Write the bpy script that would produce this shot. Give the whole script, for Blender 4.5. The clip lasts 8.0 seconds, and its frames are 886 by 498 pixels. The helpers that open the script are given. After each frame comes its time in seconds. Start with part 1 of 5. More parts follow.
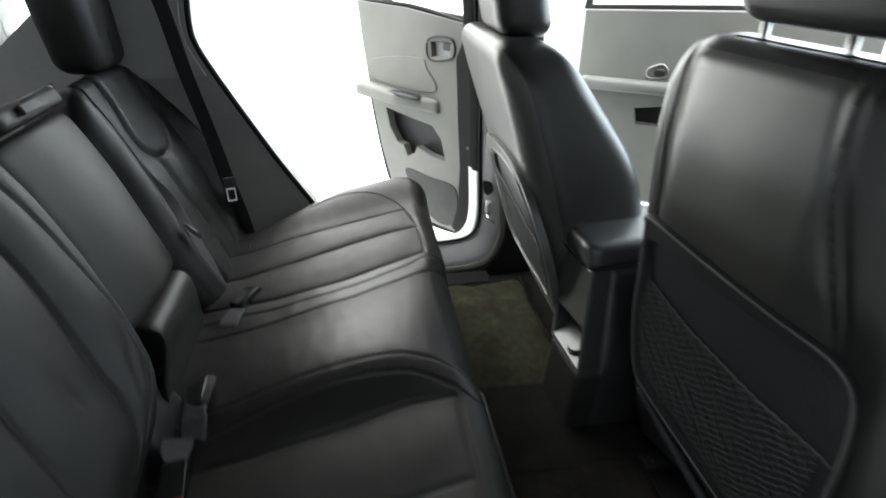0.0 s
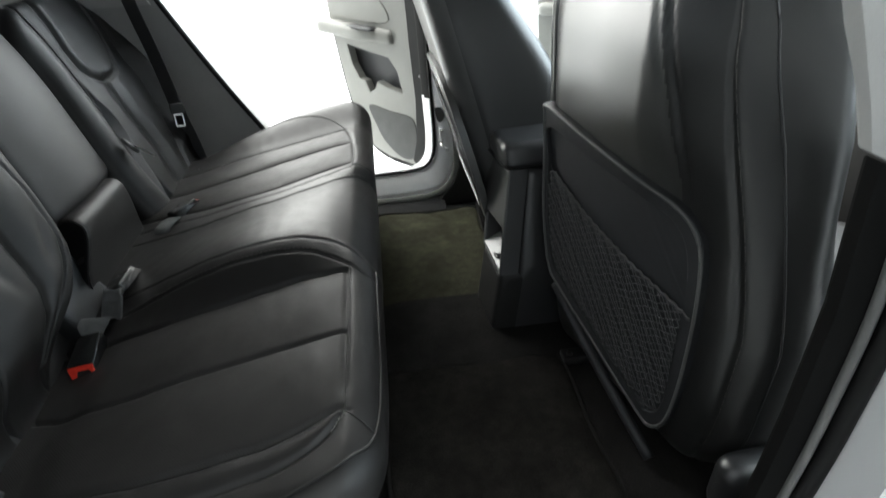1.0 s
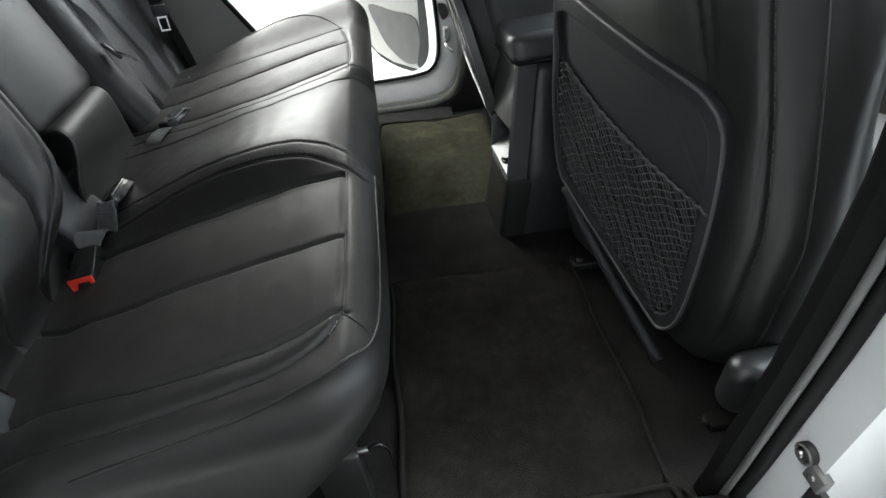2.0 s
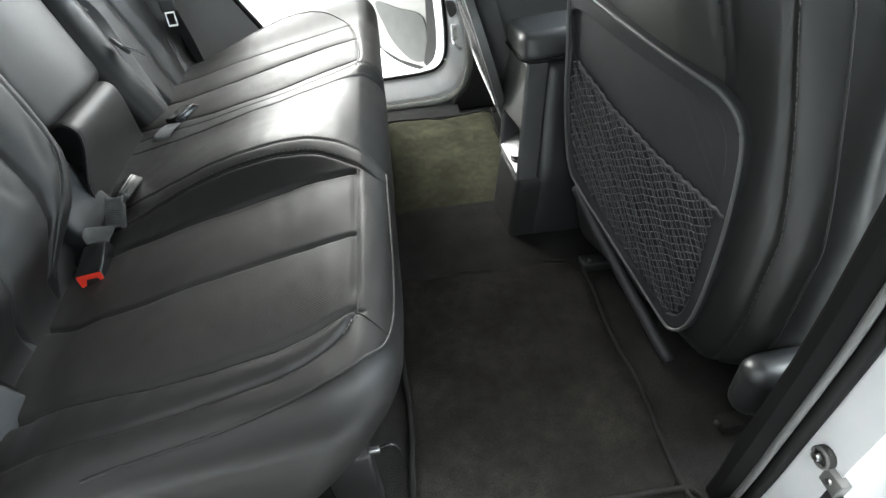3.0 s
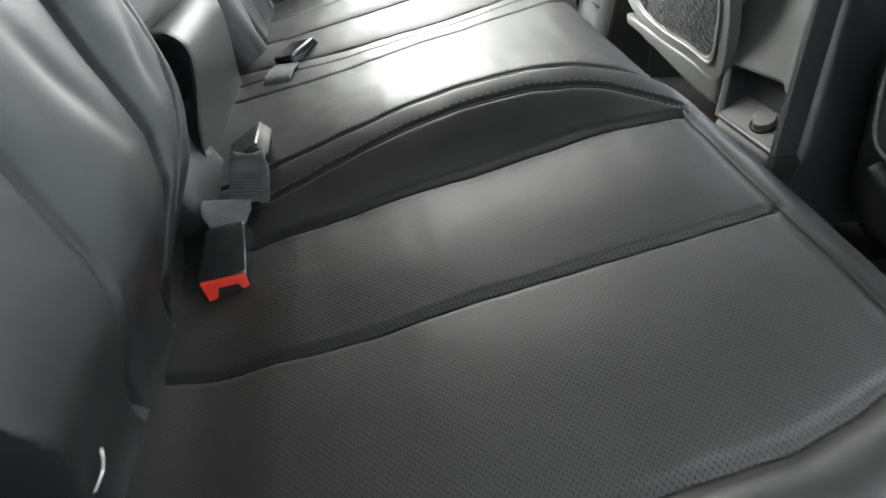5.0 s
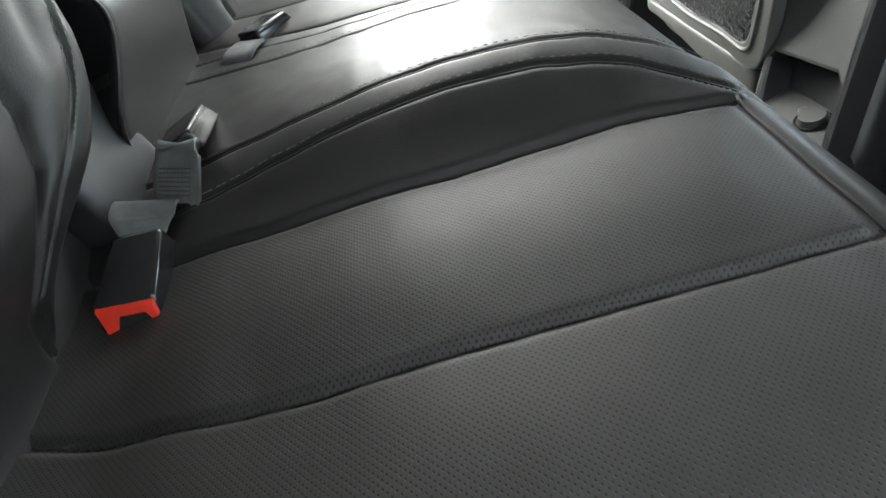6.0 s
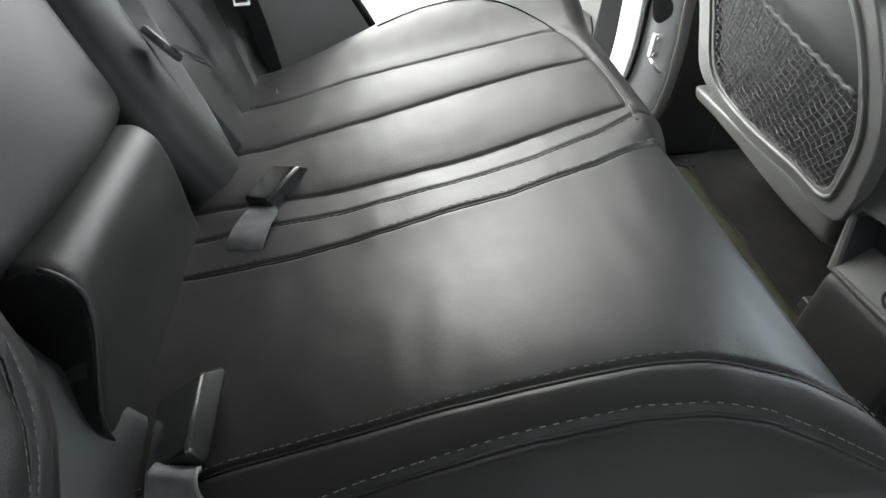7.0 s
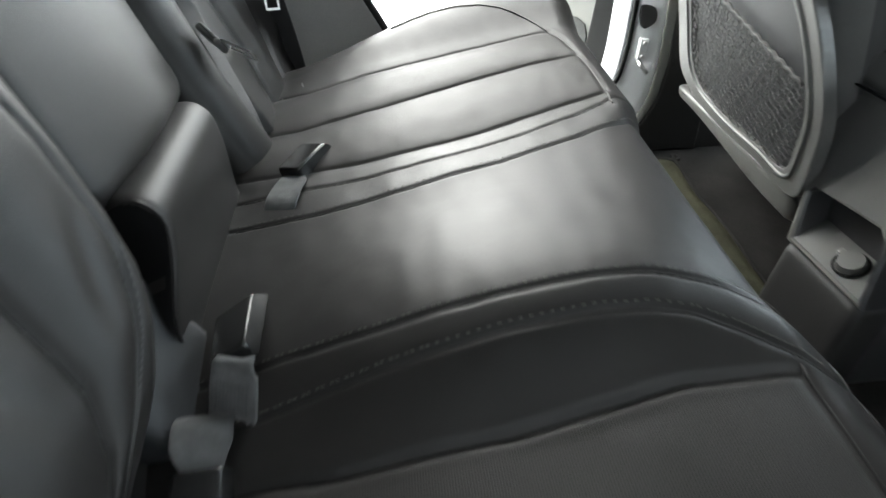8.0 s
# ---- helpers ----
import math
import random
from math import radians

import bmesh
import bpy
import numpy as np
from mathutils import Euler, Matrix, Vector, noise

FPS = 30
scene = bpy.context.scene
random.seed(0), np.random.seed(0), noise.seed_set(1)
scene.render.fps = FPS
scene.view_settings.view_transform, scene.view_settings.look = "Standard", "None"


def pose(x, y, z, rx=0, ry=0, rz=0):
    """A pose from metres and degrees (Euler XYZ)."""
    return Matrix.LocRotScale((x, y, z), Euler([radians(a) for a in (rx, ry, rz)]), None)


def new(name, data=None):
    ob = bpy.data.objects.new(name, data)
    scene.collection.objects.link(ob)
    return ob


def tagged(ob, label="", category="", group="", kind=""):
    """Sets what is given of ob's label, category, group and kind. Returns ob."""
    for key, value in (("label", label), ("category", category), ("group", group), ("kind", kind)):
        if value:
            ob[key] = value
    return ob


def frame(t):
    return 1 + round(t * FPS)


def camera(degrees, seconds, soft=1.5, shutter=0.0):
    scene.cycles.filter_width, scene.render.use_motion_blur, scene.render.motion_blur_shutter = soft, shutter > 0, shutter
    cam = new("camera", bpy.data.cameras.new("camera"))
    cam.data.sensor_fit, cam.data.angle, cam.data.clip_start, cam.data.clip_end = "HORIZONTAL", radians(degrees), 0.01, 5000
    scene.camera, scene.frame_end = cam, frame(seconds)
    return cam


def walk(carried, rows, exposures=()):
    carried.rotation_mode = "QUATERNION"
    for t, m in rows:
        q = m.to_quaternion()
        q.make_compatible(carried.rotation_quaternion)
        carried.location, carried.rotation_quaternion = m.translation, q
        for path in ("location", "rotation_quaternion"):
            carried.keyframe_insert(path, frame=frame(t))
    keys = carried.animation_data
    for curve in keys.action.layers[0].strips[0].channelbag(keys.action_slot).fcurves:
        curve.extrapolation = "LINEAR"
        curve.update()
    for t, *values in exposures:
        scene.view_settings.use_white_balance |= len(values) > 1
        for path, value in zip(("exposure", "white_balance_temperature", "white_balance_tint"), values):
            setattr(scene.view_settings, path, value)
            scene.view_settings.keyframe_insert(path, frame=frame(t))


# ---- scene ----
# The cabin: x points to the front of the car, y across it (away from the near door), z up. Metres.
LENS = 80.0
PATH = [
    (0, -0.0084, -0.8646, 1.1098, 60.31, 0.10, -9.26),
    (0.5, 0.1353, -1.0305, 1.0308, 60.82, 1.56, -8.24),
    (1, 0.2064, -1.0153, 0.9791, 57.77, 2.54, -7.59),
    (1.5, 0.2170, -0.9923, 0.9458, 51.14, 3.78, -7.36),
    (1.7, 0.2289, -0.9990, 0.9324, 49.34, 4.50, -7.23),
    (2.8, 0.2058, -0.9904, 0.9265, 48.97, 4.06, -6.87),
    (3, 0.2058, -0.9904, 0.9265, 48.97, 4.06, -6.87),
    (3.5, 0.0207, -0.8874, 0.9395, 48.79, 2.18, -7.90),
    (4, -0.1480, -0.7648, 0.8506, 49.28, 1.36, -8.52),
    (4.5, -0.2031, -0.7272, 0.7905, 49.44, 1.03, -8.77),
    (4.7, -0.2017, -0.7168, 0.7497, 50.22, 1.25, -8.94),
    (5.8, -0.1467, -0.5814, 0.6416, 49.64, 1.05, -7.30),
    (6, -0.1483, -0.5782, 0.6340, 49.96, 0.90, -7.35),
    (6.5, -0.1672, -0.3898, 0.7507, 47.90, -0.13, -7.22),
    (7, -0.1684, -0.3196, 0.7711, 47.51, -0.43, -6.79),
    (7.5, -0.1822, -0.3208, 0.7707, 47.62, -0.70, -6.76),
    (8, -0.1788, -0.4403, 0.7912, 48.93, -0.21, -6.03),
]
cam = camera(LENS, 8.0, shutter=0.5)
walk(cam, [(t, pose(x, y, z, rx, ry, rz)) for t, x, y, z, rx, ry, rz in PATH],
     exposures=[(0.0, -0.12), (0.7, 0.0), (1.3, 0.18), (1.7, 0.30), (2.8, 1.25), (3.2, 1.42), (3.6, 1.65), (4.5, 1.48), (6.0, 1.32), (7.0, 1.13), (8.0, 1.15)])

# ---- light: a white photo studio round the car ----
world = bpy.data.worlds.new("studio")
scene.world = world
world.use_nodes = True
wt = world.node_tree
wt.nodes["Background"].inputs[1].default_value = 10.0
# cooler white towards the front of the car, warmer towards the far side
wc = wt.nodes.new("ShaderNodeTexCoord")
ws = wt.nodes.new("ShaderNodeSeparateXYZ")
wt.links.new(wc.outputs["Generated"], ws.inputs[0])
wr = wt.nodes.new("ShaderNodeMapRange")
wr.interpolation_type = "SMOOTHSTEP"
wr.inputs["From Min"].default_value, wr.inputs["From Max"].default_value = 0.0, 0.9
wt.links.new(ws.outputs["X"], wr.inputs["Value"])
wm = wt.nodes.new("ShaderNodeMix")
wm.data_type = "RGBA"
wm.inputs[6].default_value = (0.985, 1.0, 0.965, 1)
wm.inputs[7].default_value = (0.78, 0.92, 1.0, 1)
wt.links.new(wr.outputs["Result"], wm.inputs[0])
wt.links.new(wm.outputs[2], wt.nodes["Background"].inputs[0])


# ---- materials ----
def material(name, base, rough=0.5, metal=0.0, spec=0.5, grain=(), bump=(), mottle=(), coat=0.0):
    """grain: (scale, amount) of fine colour noise; mottle: the same, coarse; bump: rows of (kind, scale, height in metres)."""
    m = bpy.data.materials.new(name)
    m.use_nodes = True
    nt = m.node_tree
    n, l = nt.nodes, nt.links
    b = n["Principled BSDF"]
    b.inputs["Roughness"].default_value = rough
    b.inputs["Metallic"].default_value = metal
    b.inputs["Specular IOR Level"].default_value = spec
    b.inputs["Coat Weight"].default_value = coat
    b.inputs["Coat Roughness"].default_value = 0.3
    tc = n.new("ShaderNodeTexCoord")
    colour = None
    rgb = n.new("ShaderNodeRGB")
    rgb.outputs[0].default_value = (*base, 1)
    colour = rgb.outputs[0]
    for scale, amount in [*grain, *mottle]:
        t = n.new("ShaderNodeTexNoise")
        t.inputs["Scale"].default_value = scale
        t.inputs["Detail"].default_value = 4
        l.new(tc.outputs["Object"], t.inputs["Vector"])
        r = n.new("ShaderNodeMapRange")
        r.inputs["From Min"].default_value, r.inputs["From Max"].default_value = 0.3, 0.7
        r.inputs["To Min"].default_value, r.inputs["To Max"].default_value = 1 - amount, 1 + amount
        l.new(t.outputs["Fac"], r.inputs["Value"])
        mx = n.new("ShaderNodeVectorMath")
        mx.operation = "SCALE"
        l.new(colour, mx.inputs[0])
        l.new(r.outputs["Result"], mx.inputs["Scale"])
        colour = mx.outputs[0]
    l.new(colour, b.inputs["Base Color"])
    if mottle:
        t = n.new("ShaderNodeTexNoise")
        t.inputs["Scale"].default_value = mottle[0][0] * 2.3
        l.new(tc.outputs["Object"], t.inputs["Vector"])
        r = n.new("ShaderNodeMapRange")
        r.inputs["To Min"].default_value, r.inputs["To Max"].default_value = rough - 0.015, rough + 0.015
        l.new(t.outputs["Fac"], r.inputs["Value"])
        l.new(r.outputs["Result"], b.inputs["Roughness"])
    last = None
    for kind, scale, height in bump:
        if kind == "cells":
            t = n.new("ShaderNodeTexVoronoi")
            t.feature = "DISTANCE_TO_EDGE"
            out = t.outputs["Distance"]
        elif kind == "holes":
            t = n.new("ShaderNodeTexVoronoi")
            t.voronoi_dimensions = "2D"
            t.inputs["Randomness"].default_value = 0.0
            dots = n.new("ShaderNodeMapRange")
            dots.inputs["From Min"].default_value, dots.inputs["From Max"].default_value = 0.14, 0.26
            turn = n.new("ShaderNodeMapping")
            turn.inputs["Rotation"].default_value = (0, 0, 0.785)
            l.new(tc.outputs["Object"], turn.inputs["Vector"])
            l.new(turn.outputs["Vector"], t.inputs["Vector"])
            l.new(t.outputs["Distance"], dots.inputs["Value"])
            out = dots.outputs["Result"]
            mx = n.new("ShaderNodeMix")
            mx.data_type = "RGBA"
            mx.inputs[6].default_value = (0.003, 0.003, 0.003, 1)
            l.new(out, mx.inputs[0])
            l.new(colour, mx.inputs[7])
            l.new(mx.outputs[2], b.inputs["Base Color"])
            sp = n.new("ShaderNodeMath")
            sp.operation = "MULTIPLY_ADD"
            sp.inputs[1].default_value, sp.inputs[2].default_value = spec * 0.48, spec * 0.52
            l.new(out, sp.inputs[0])
            l.new(sp.outputs[0], b.inputs["Specular IOR Level"])
        elif kind == "weave":
            t = n.new("ShaderNodeTexWave")
            out = t.outputs["Fac"]
        else:
            t = n.new("ShaderNodeTexNoise")
            t.inputs["Detail"].default_value = 5
            out = t.outputs["Fac"]
        t.inputs["Scale"].default_value = scale
        if kind != "holes":
            l.new(tc.outputs["Object"], t.inputs["Vector"])
        bp = n.new("ShaderNodeBump")
        bp.inputs["Strength"].default_value = 1.0
        bp.inputs["Distance"].default_value = height
        l.new(out, bp.inputs["Height"])
        if last:
            l.new(last, bp.inputs["Normal"])
        last = bp.outputs["Normal"]
    if last:
        l.new(last, b.inputs["Normal"])
    return m


LEATHER = material("black leather", (0.0118, 0.0110, 0.0107), 0.47, spec=0.34, grain=[(900, 0.12)], mottle=[(9, 0.16)],
                   bump=[("cells", 650, 0.00018), ("noise", 14, 0.0003), ("noise", 55, 0.0002)])
PERFORATED = material("perforated black leather", (0.0180, 0.0165, 0.0157), 0.52, spec=0.34, grain=[(900, 0.12)], mottle=[(9, 0.16)], bump=[("noise", 14, 0.0004), ("holes", 335, 0.0002)])
LEATHER_BACK = material("black vinyl of the seat shells", (0.020, 0.020, 0.0193), 0.36, spec=0.7, coat=0.3, grain=[(900, 0.1)], mottle=[(7, 0.15)],
                        bump=[("cells", 700, 0.0002), ("noise", 9, 0.0008)])
BACK_PANEL = material("seat shell vinyl, paler for back sheen", (0.052, 0.0525, 0.048), 0.34, spec=0.9, coat=0.7, grain=[(900, 0.08)], mottle=[(7, 0.10)], bump=[("cells", 700, 0.0002), ("noise", 9, 0.0006)])
STITCH = material("grey thread", (0.14, 0.136, 0.125), 0.6)
SEAM = material("seam crease shade", (0.004, 0.004, 0.004), 0.85, spec=0.1)
STITCH_DARK = material("dark grey thread", (0.045, 0.045, 0.045), 0.6)
STITCH_PALE = material("pale grey thread", (0.19, 0.183, 0.17), 0.6)
PLASTIC = material("black moulded plastic", (0.020, 0.0195, 0.019), 0.5, grain=[(1200, 0.15)], mottle=[(14, 0.1)], bump=[("cells", 900, 0.0002)])
PLASTIC_GLOSS = material("black smooth plastic", (0.012, 0.012, 0.012), 0.22, mottle=[(30, 0.1)])
PLASTIC_GREY = material("dark grey plastic", (0.030, 0.031, 0.033), 0.50, spec=0.4, grain=[(1200, 0.1)], mottle=[(14, 0.1)], bump=[("cells", 900, 0.0002)])
PANEL = material("charcoal moulded plastic", (0.115, 0.115, 0.111), 0.32, grain=[(1200, 0.12)], mottle=[(14, 0.1)], bump=[("cells", 900, 0.0002)])
TRIM = material("light grey door plastic", (0.20, 0.20, 0.185), 0.55, grain=[(900, 0.06)], mottle=[(8, 0.06)], bump=[("cells", 800, 0.0002)])
TRIM_MID = material("mid grey cloth", (0.07, 0.072, 0.07), 0.9, grain=[(900, 0.25)], mottle=[(20, 0.1)], bump=[("noise", 900, 0.0006)])
PILLAR = material("grey pillar plastic", (0.36, 0.36, 0.352), 0.6, grain=[(900, 0.1)], mottle=[(8, 0.08)], bump=[("cells", 800, 0.0002)])
PILLAR_PALE = material("light grey pillar plastic", (0.44, 0.44, 0.43), 0.6, grain=[(900, 0.05)], mottle=[(8, 0.05)], bump=[("cells", 800, 0.0002)])
PAINT = material("white car paint", (0.74, 0.75, 0.76), 0.25, mottle=[(6, 0.03)], coat=0.6)
MATTE = material("matte black pillar plastic", (0.006, 0.006, 0.006), 0.8, spec=0.08, grain=[(900, 0.2)], mottle=[(8, 0.2)])
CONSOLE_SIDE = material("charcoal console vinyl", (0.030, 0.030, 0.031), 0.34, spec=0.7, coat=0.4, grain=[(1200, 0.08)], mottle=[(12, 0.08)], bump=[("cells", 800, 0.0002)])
CONSOLE = material("grey console plastic and lit lid rear", (0.11, 0.11, 0.105), 0.30, spec=0.8, grain=[(1200, 0.06)], mottle=[(14, 0.06)])
RUBBER = material("black rubber seal", (0.008, 0.008, 0.008), 0.7, spec=0.25, mottle=[(20, 0.2)])
CARPET = material("black carpet", (0.022, 0.021, 0.020), 0.95, spec=0.1, grain=[(700, 0.5)], mottle=[(12, 0.3)], bump=[("noise", 600, 0.004)])
MAT_LIT = material("carpet mat, door-lit olive", (0.052, 0.052, 0.034), 0.95, spec=0.1, grain=[(600, 0.5)], mottle=[(9, 0.35), (40, 0.2)], bump=[("noise", 500, 0.005)])
CLOTH = material("black side cloth and pad shade", (0.007, 0.007, 0.0075), 0.85, spec=0.15, grain=[(900, 0.3)], mottle=[(12, 0.15)], bump=[("noise", 900, 0.0004)])
WEB = material("grey belt webbing", (0.15, 0.152, 0.152), 0.6, grain=[(1500, 0.3)], mottle=[(45, 0.3)], bump=[("weave", 420, 0.0016)])
MAT_SHADED = material("carpet mat, shaded black", (0.020, 0.0185, 0.0165), 0.95, spec=0.1, grain=[(600, 0.5)], mottle=[(9, 0.4), (40, 0.25)], bump=[("noise", 500, 0.005)])
WEB_BLACK = material("black belt webbing", (0.045, 0.045, 0.047), 0.55, grain=[(1500, 0.3)], bump=[("weave", 500, 0.0008)])
RED = material("red release button", (0.55, 0.03, 0.015), 0.4, mottle=[(60, 0.1)])
HINGE = material("slate grey plastic", (0.019, 0.0205, 0.022), 0.45, grain=[(1200, 0.1)], mottle=[(14, 0.1)], bump=[("cells", 900, 0.0002)])
STEEL = material("bright steel", (0.6, 0.6, 0.6), 0.28, metal=1.0, mottle=[(60, 0.1)])
CORD = material("dark grey elastic cord", (0.08, 0.08, 0.08), 0.8, grain=[(2000, 0.3)])
STUDIO = material("white studio floor", (0.58, 0.58, 0.57), 0.6, mottle=[(0.7, 0.02), (5, 0.02)])
SHADE_WALL = material("unseen grey shading wall", (0.125, 0.13, 0.136), 0.8, mottle=[(1.5, 0.05)])
HEADLINER = material("charcoal headliner cloth", (0.10, 0.10, 0.10), 0.95, grain=[(700, 0.1)], bump=[("noise", 700, 0.0006)])
GLASS = bpy.data.materials.new("clear glass")
GLASS.use_nodes = True
GLASS.node_tree.nodes["Principled BSDF"].inputs["Transmission Weight"].default_value = 1.0
GLASS.node_tree.nodes["Principled BSDF"].inputs["Roughness"].default_value = 0.0
GLASS.node_tree.nodes["Principled BSDF"].inputs["IOR"].default_value = 1.05


# ---- builders ----
def thing(name, place, label, category, group="", kind=""):
    ob = new(name)
    ob.location = place
    ob.empty_display_size = 0.05
    return tagged(ob, label, category, group, kind)


def part(name, bm, mat, parent=None, label=""):
    """Links a bmesh, in world coordinates, as one mesh under a thing or a part."""
    me = bpy.data.meshes.new(name)
    bmesh.ops.recalc_face_normals(bm, faces=bm.faces)
    if bm.calc_volume(signed=True) < 0:
        bmesh.ops.reverse_faces(bm, faces=bm.faces)
    bm.to_mesh(me)
    bm.free()
    me.materials.append(mat)
    ob = new(name, me)
    if parent:
        ob.parent = parent
        up = Matrix.Identity(4)
        p = parent
        while p:
            up = p.matrix_basis.inverted() @ up if not p.parent else up
            p = p.parent
        ob.matrix_parent_inverse = up if not parent.parent else Matrix.Identity(4)
    if label:
        ob["label"] = label
    return ob


def smooth(a, lo=0.0, hi=1.0):
    t = min(1.0, max(0.0, (a - lo) / (hi - lo)))
    return t * t * (3 - 2 * t)


def line(x, pts):
    """Piecewise linear value at x of rising rows (x, y)."""
    if x <= pts[0][0]:
        return pts[0][1]
    for (a, b), (c, d) in zip(pts, pts[1:]):
        if x <= c:
            return b + (d - b) * (x - a) / (c - a)
    return pts[-1][1]


def block(lo, hi, n, r, rp=None, fn=None, caps=True):
    """A box of a fine grid with its edges rolled by r and its upright corners by rp, bent by fn(x, y, z)."""
    rp = max(r, rp or r)
    bm = bmesh.new()
    seen = {}

    def vert(ix, iy, iz):
        key = (ix, iy, iz)
        if key in seen:
            return seen[key]
        x, y, z = (lo[k] + (hi[k] - lo[k]) * i / n[k] for k, i in enumerate(key))
        cx, cy = min(max(x, lo[0] + rp), hi[0] - rp), min(max(y, lo[1] + rp), hi[1] - rp)
        vx, vy = x - cx, y - cy
        m, d = max(abs(vx), abs(vy)), math.hypot(vx, vy)
        ox, oy = (vx / d, vy / d) if d > 1e-9 else (0.0, 0.0)
        if d > 1e-9:
            x, y = cx + ox * m, cy + oy * m
        side = rp - m if m > 0 else 1e9
        up = min(hi[2] - z, z - lo[2])
        sign = 1 if hi[2] - z < z - lo[2] else -1
        a, b = max(0.0, r - side), max(0.0, r - up)
        if a > 0 and b > 0:
            k = max(a, b) / math.hypot(a, b)
            x, y = x - ox * a * (1 - k), y - oy * a * (1 - k)
            z -= sign * b * (1 - k)
        seen[key] = bm.verts.new(fn(x, y, z) if fn else (x, y, z))
        return seen[key]

    def sheet(i, j, k, at):
        for u in range(n[i]):
            for v in range(n[j]):
                quad = []
                for du, dv in ((0, 0), (1, 0), (1, 1), (0, 1)):
                    c = [0, 0, 0]
                    c[i], c[j], c[k] = u + du, v + dv, at
                    quad.append(vert(*c))
                f = bm.faces.new(quad)
                f.smooth = True

    for i, j, k in ((0, 1, 2), (1, 2, 0), (0, 2, 1)):
        sheet(i, j, k, 0)
        sheet(i, j, k, n[k])
    return bm


def grid_for(lo, hi, step):
    return tuple(max(2, round((b - a) / step)) for a, b in zip(lo, hi))


def soft_box(lo, hi, r=0.004, fn=None, step=None):
    """A small box with rolled edges."""
    bm = bmesh.new()
    bmesh.ops.create_cube(bm, size=1)
    for v in bm.verts:
        v.co = Vector([lo[k] + (hi[k] - lo[k]) * (v.co[k] + 0.5) for k in range(3)])
    bmesh.ops.bevel(bm, geom=bm.edges[:], offset=r, segments=2, affect="EDGES", profile=0.6)
    for f in bm.faces:
        f.smooth = True
    if fn:
        for v in bm.verts:
            v.co = fn(*v.co)
    return bm


def tube(pts, r, sides=6, closed=False, flat=1.0, normal=None):
    """A round cord along the points."""
    bm = bmesh.new()
    pts = [Vector(p) for p in pts]
    n = len(pts)
    rings = []
    for i, p in enumerate(pts):
        a = pts[(i - 1) % n] if closed or i else p
        b = pts[(i + 1) % n] if closed or i < n - 1 else p
        d = (b - a).normalized()
        ref = Vector(normal) if normal else (Vector((0, 0, 1)) if abs(d.z) < 0.9 else Vector((1, 0, 0)))
        s = d.cross(ref).normalized()
        u = s.cross(d)
        rings.append([bm.verts.new(p + s * r * math.cos(2 * math.pi * k / sides) + u * r * flat * math.sin(2 * math.pi * k / sides)) for k in range(sides)])
    for i in range(n if closed else n - 1):
        a, b = rings[i], rings[(i + 1) % n]
        for k in range(sides):
            bm.faces.new((a[k], a[(k + 1) % sides], b[(k + 1) % sides], b[k])).smooth = True
    if not closed:
        bm.faces.new(rings[0][::-1])
        bm.faces.new(rings[-1])
    return bm


def ribbon(pts, across, width, thick=0.0016):
    """A flat strap along the points; across: its direction of width, one for all or one a point."""
    bm = bmesh.new()
    pts = [Vector(p) for p in pts]
    rows = []
    for i, p in enumerate(pts):
        d = (pts[min(i + 1, len(pts) - 1)] - pts[max(i - 1, 0)]).normalized()
        a = Vector(across[i] if isinstance(across[0], (tuple, list, Vector)) else across)
        a = (a - d * a.dot(d)).normalized()
        up = a.cross(d).normalized() * thick / 2
        row = []
        wide = width
        if isinstance(width, tuple):
            k = i / (len(pts) - 1) * (len(width) - 1)
            a0 = min(int(k), len(width) - 2)
            wide = width[a0] + (width[a0 + 1] - width[a0]) * smooth(k - a0)
        for k in range(9):
            w = (k / 8 - 0.5) * wide
            row.append((bm.verts.new(p + a * w + up), bm.verts.new(p + a * w - up)))
        rows.append(row)
    for a, b in zip(rows, rows[1:]):
        for k in range(8):
            bm.faces.new((a[k][0], a[k + 1][0], b[k + 1][0], b[k][0])).smooth = True
            bm.faces.new((a[k][1], b[k][1], b[k + 1][1], a[k + 1][1])).smooth = True
        for k, s in ((0, 1), (8, -1)):
            bm.faces.new((a[k][0], b[k][0], b[k][1], a[k][1]))
    for row in (rows[0], rows[-1]):
        for k in range(8):
            bm.faces.new((row[k][0], row[k][1], row[k + 1][1], row[k + 1][0]))
    return bm


def spline(pts, n=8):
    """Catmull-Rom points through pts."""
    pts = [Vector(p) for p in pts]
    out = []
    for i in range(len(pts) - 1):
        p0, p1, p2, p3 = pts[max(i - 1, 0)], pts[i], pts[i + 1], pts[min(i + 2, len(pts) - 1)]
        for k in range(n):
            t = k / n
            out.append(0.5 * ((2 * p1) + (p2 - p0) * t + (2 * p0 - 5 * p1 + 4 * p2 - p3) * t * t + (3 * p1 - p0 - 3 * p2 + p3) * t ** 3))
    out.append(pts[-1])
    return out


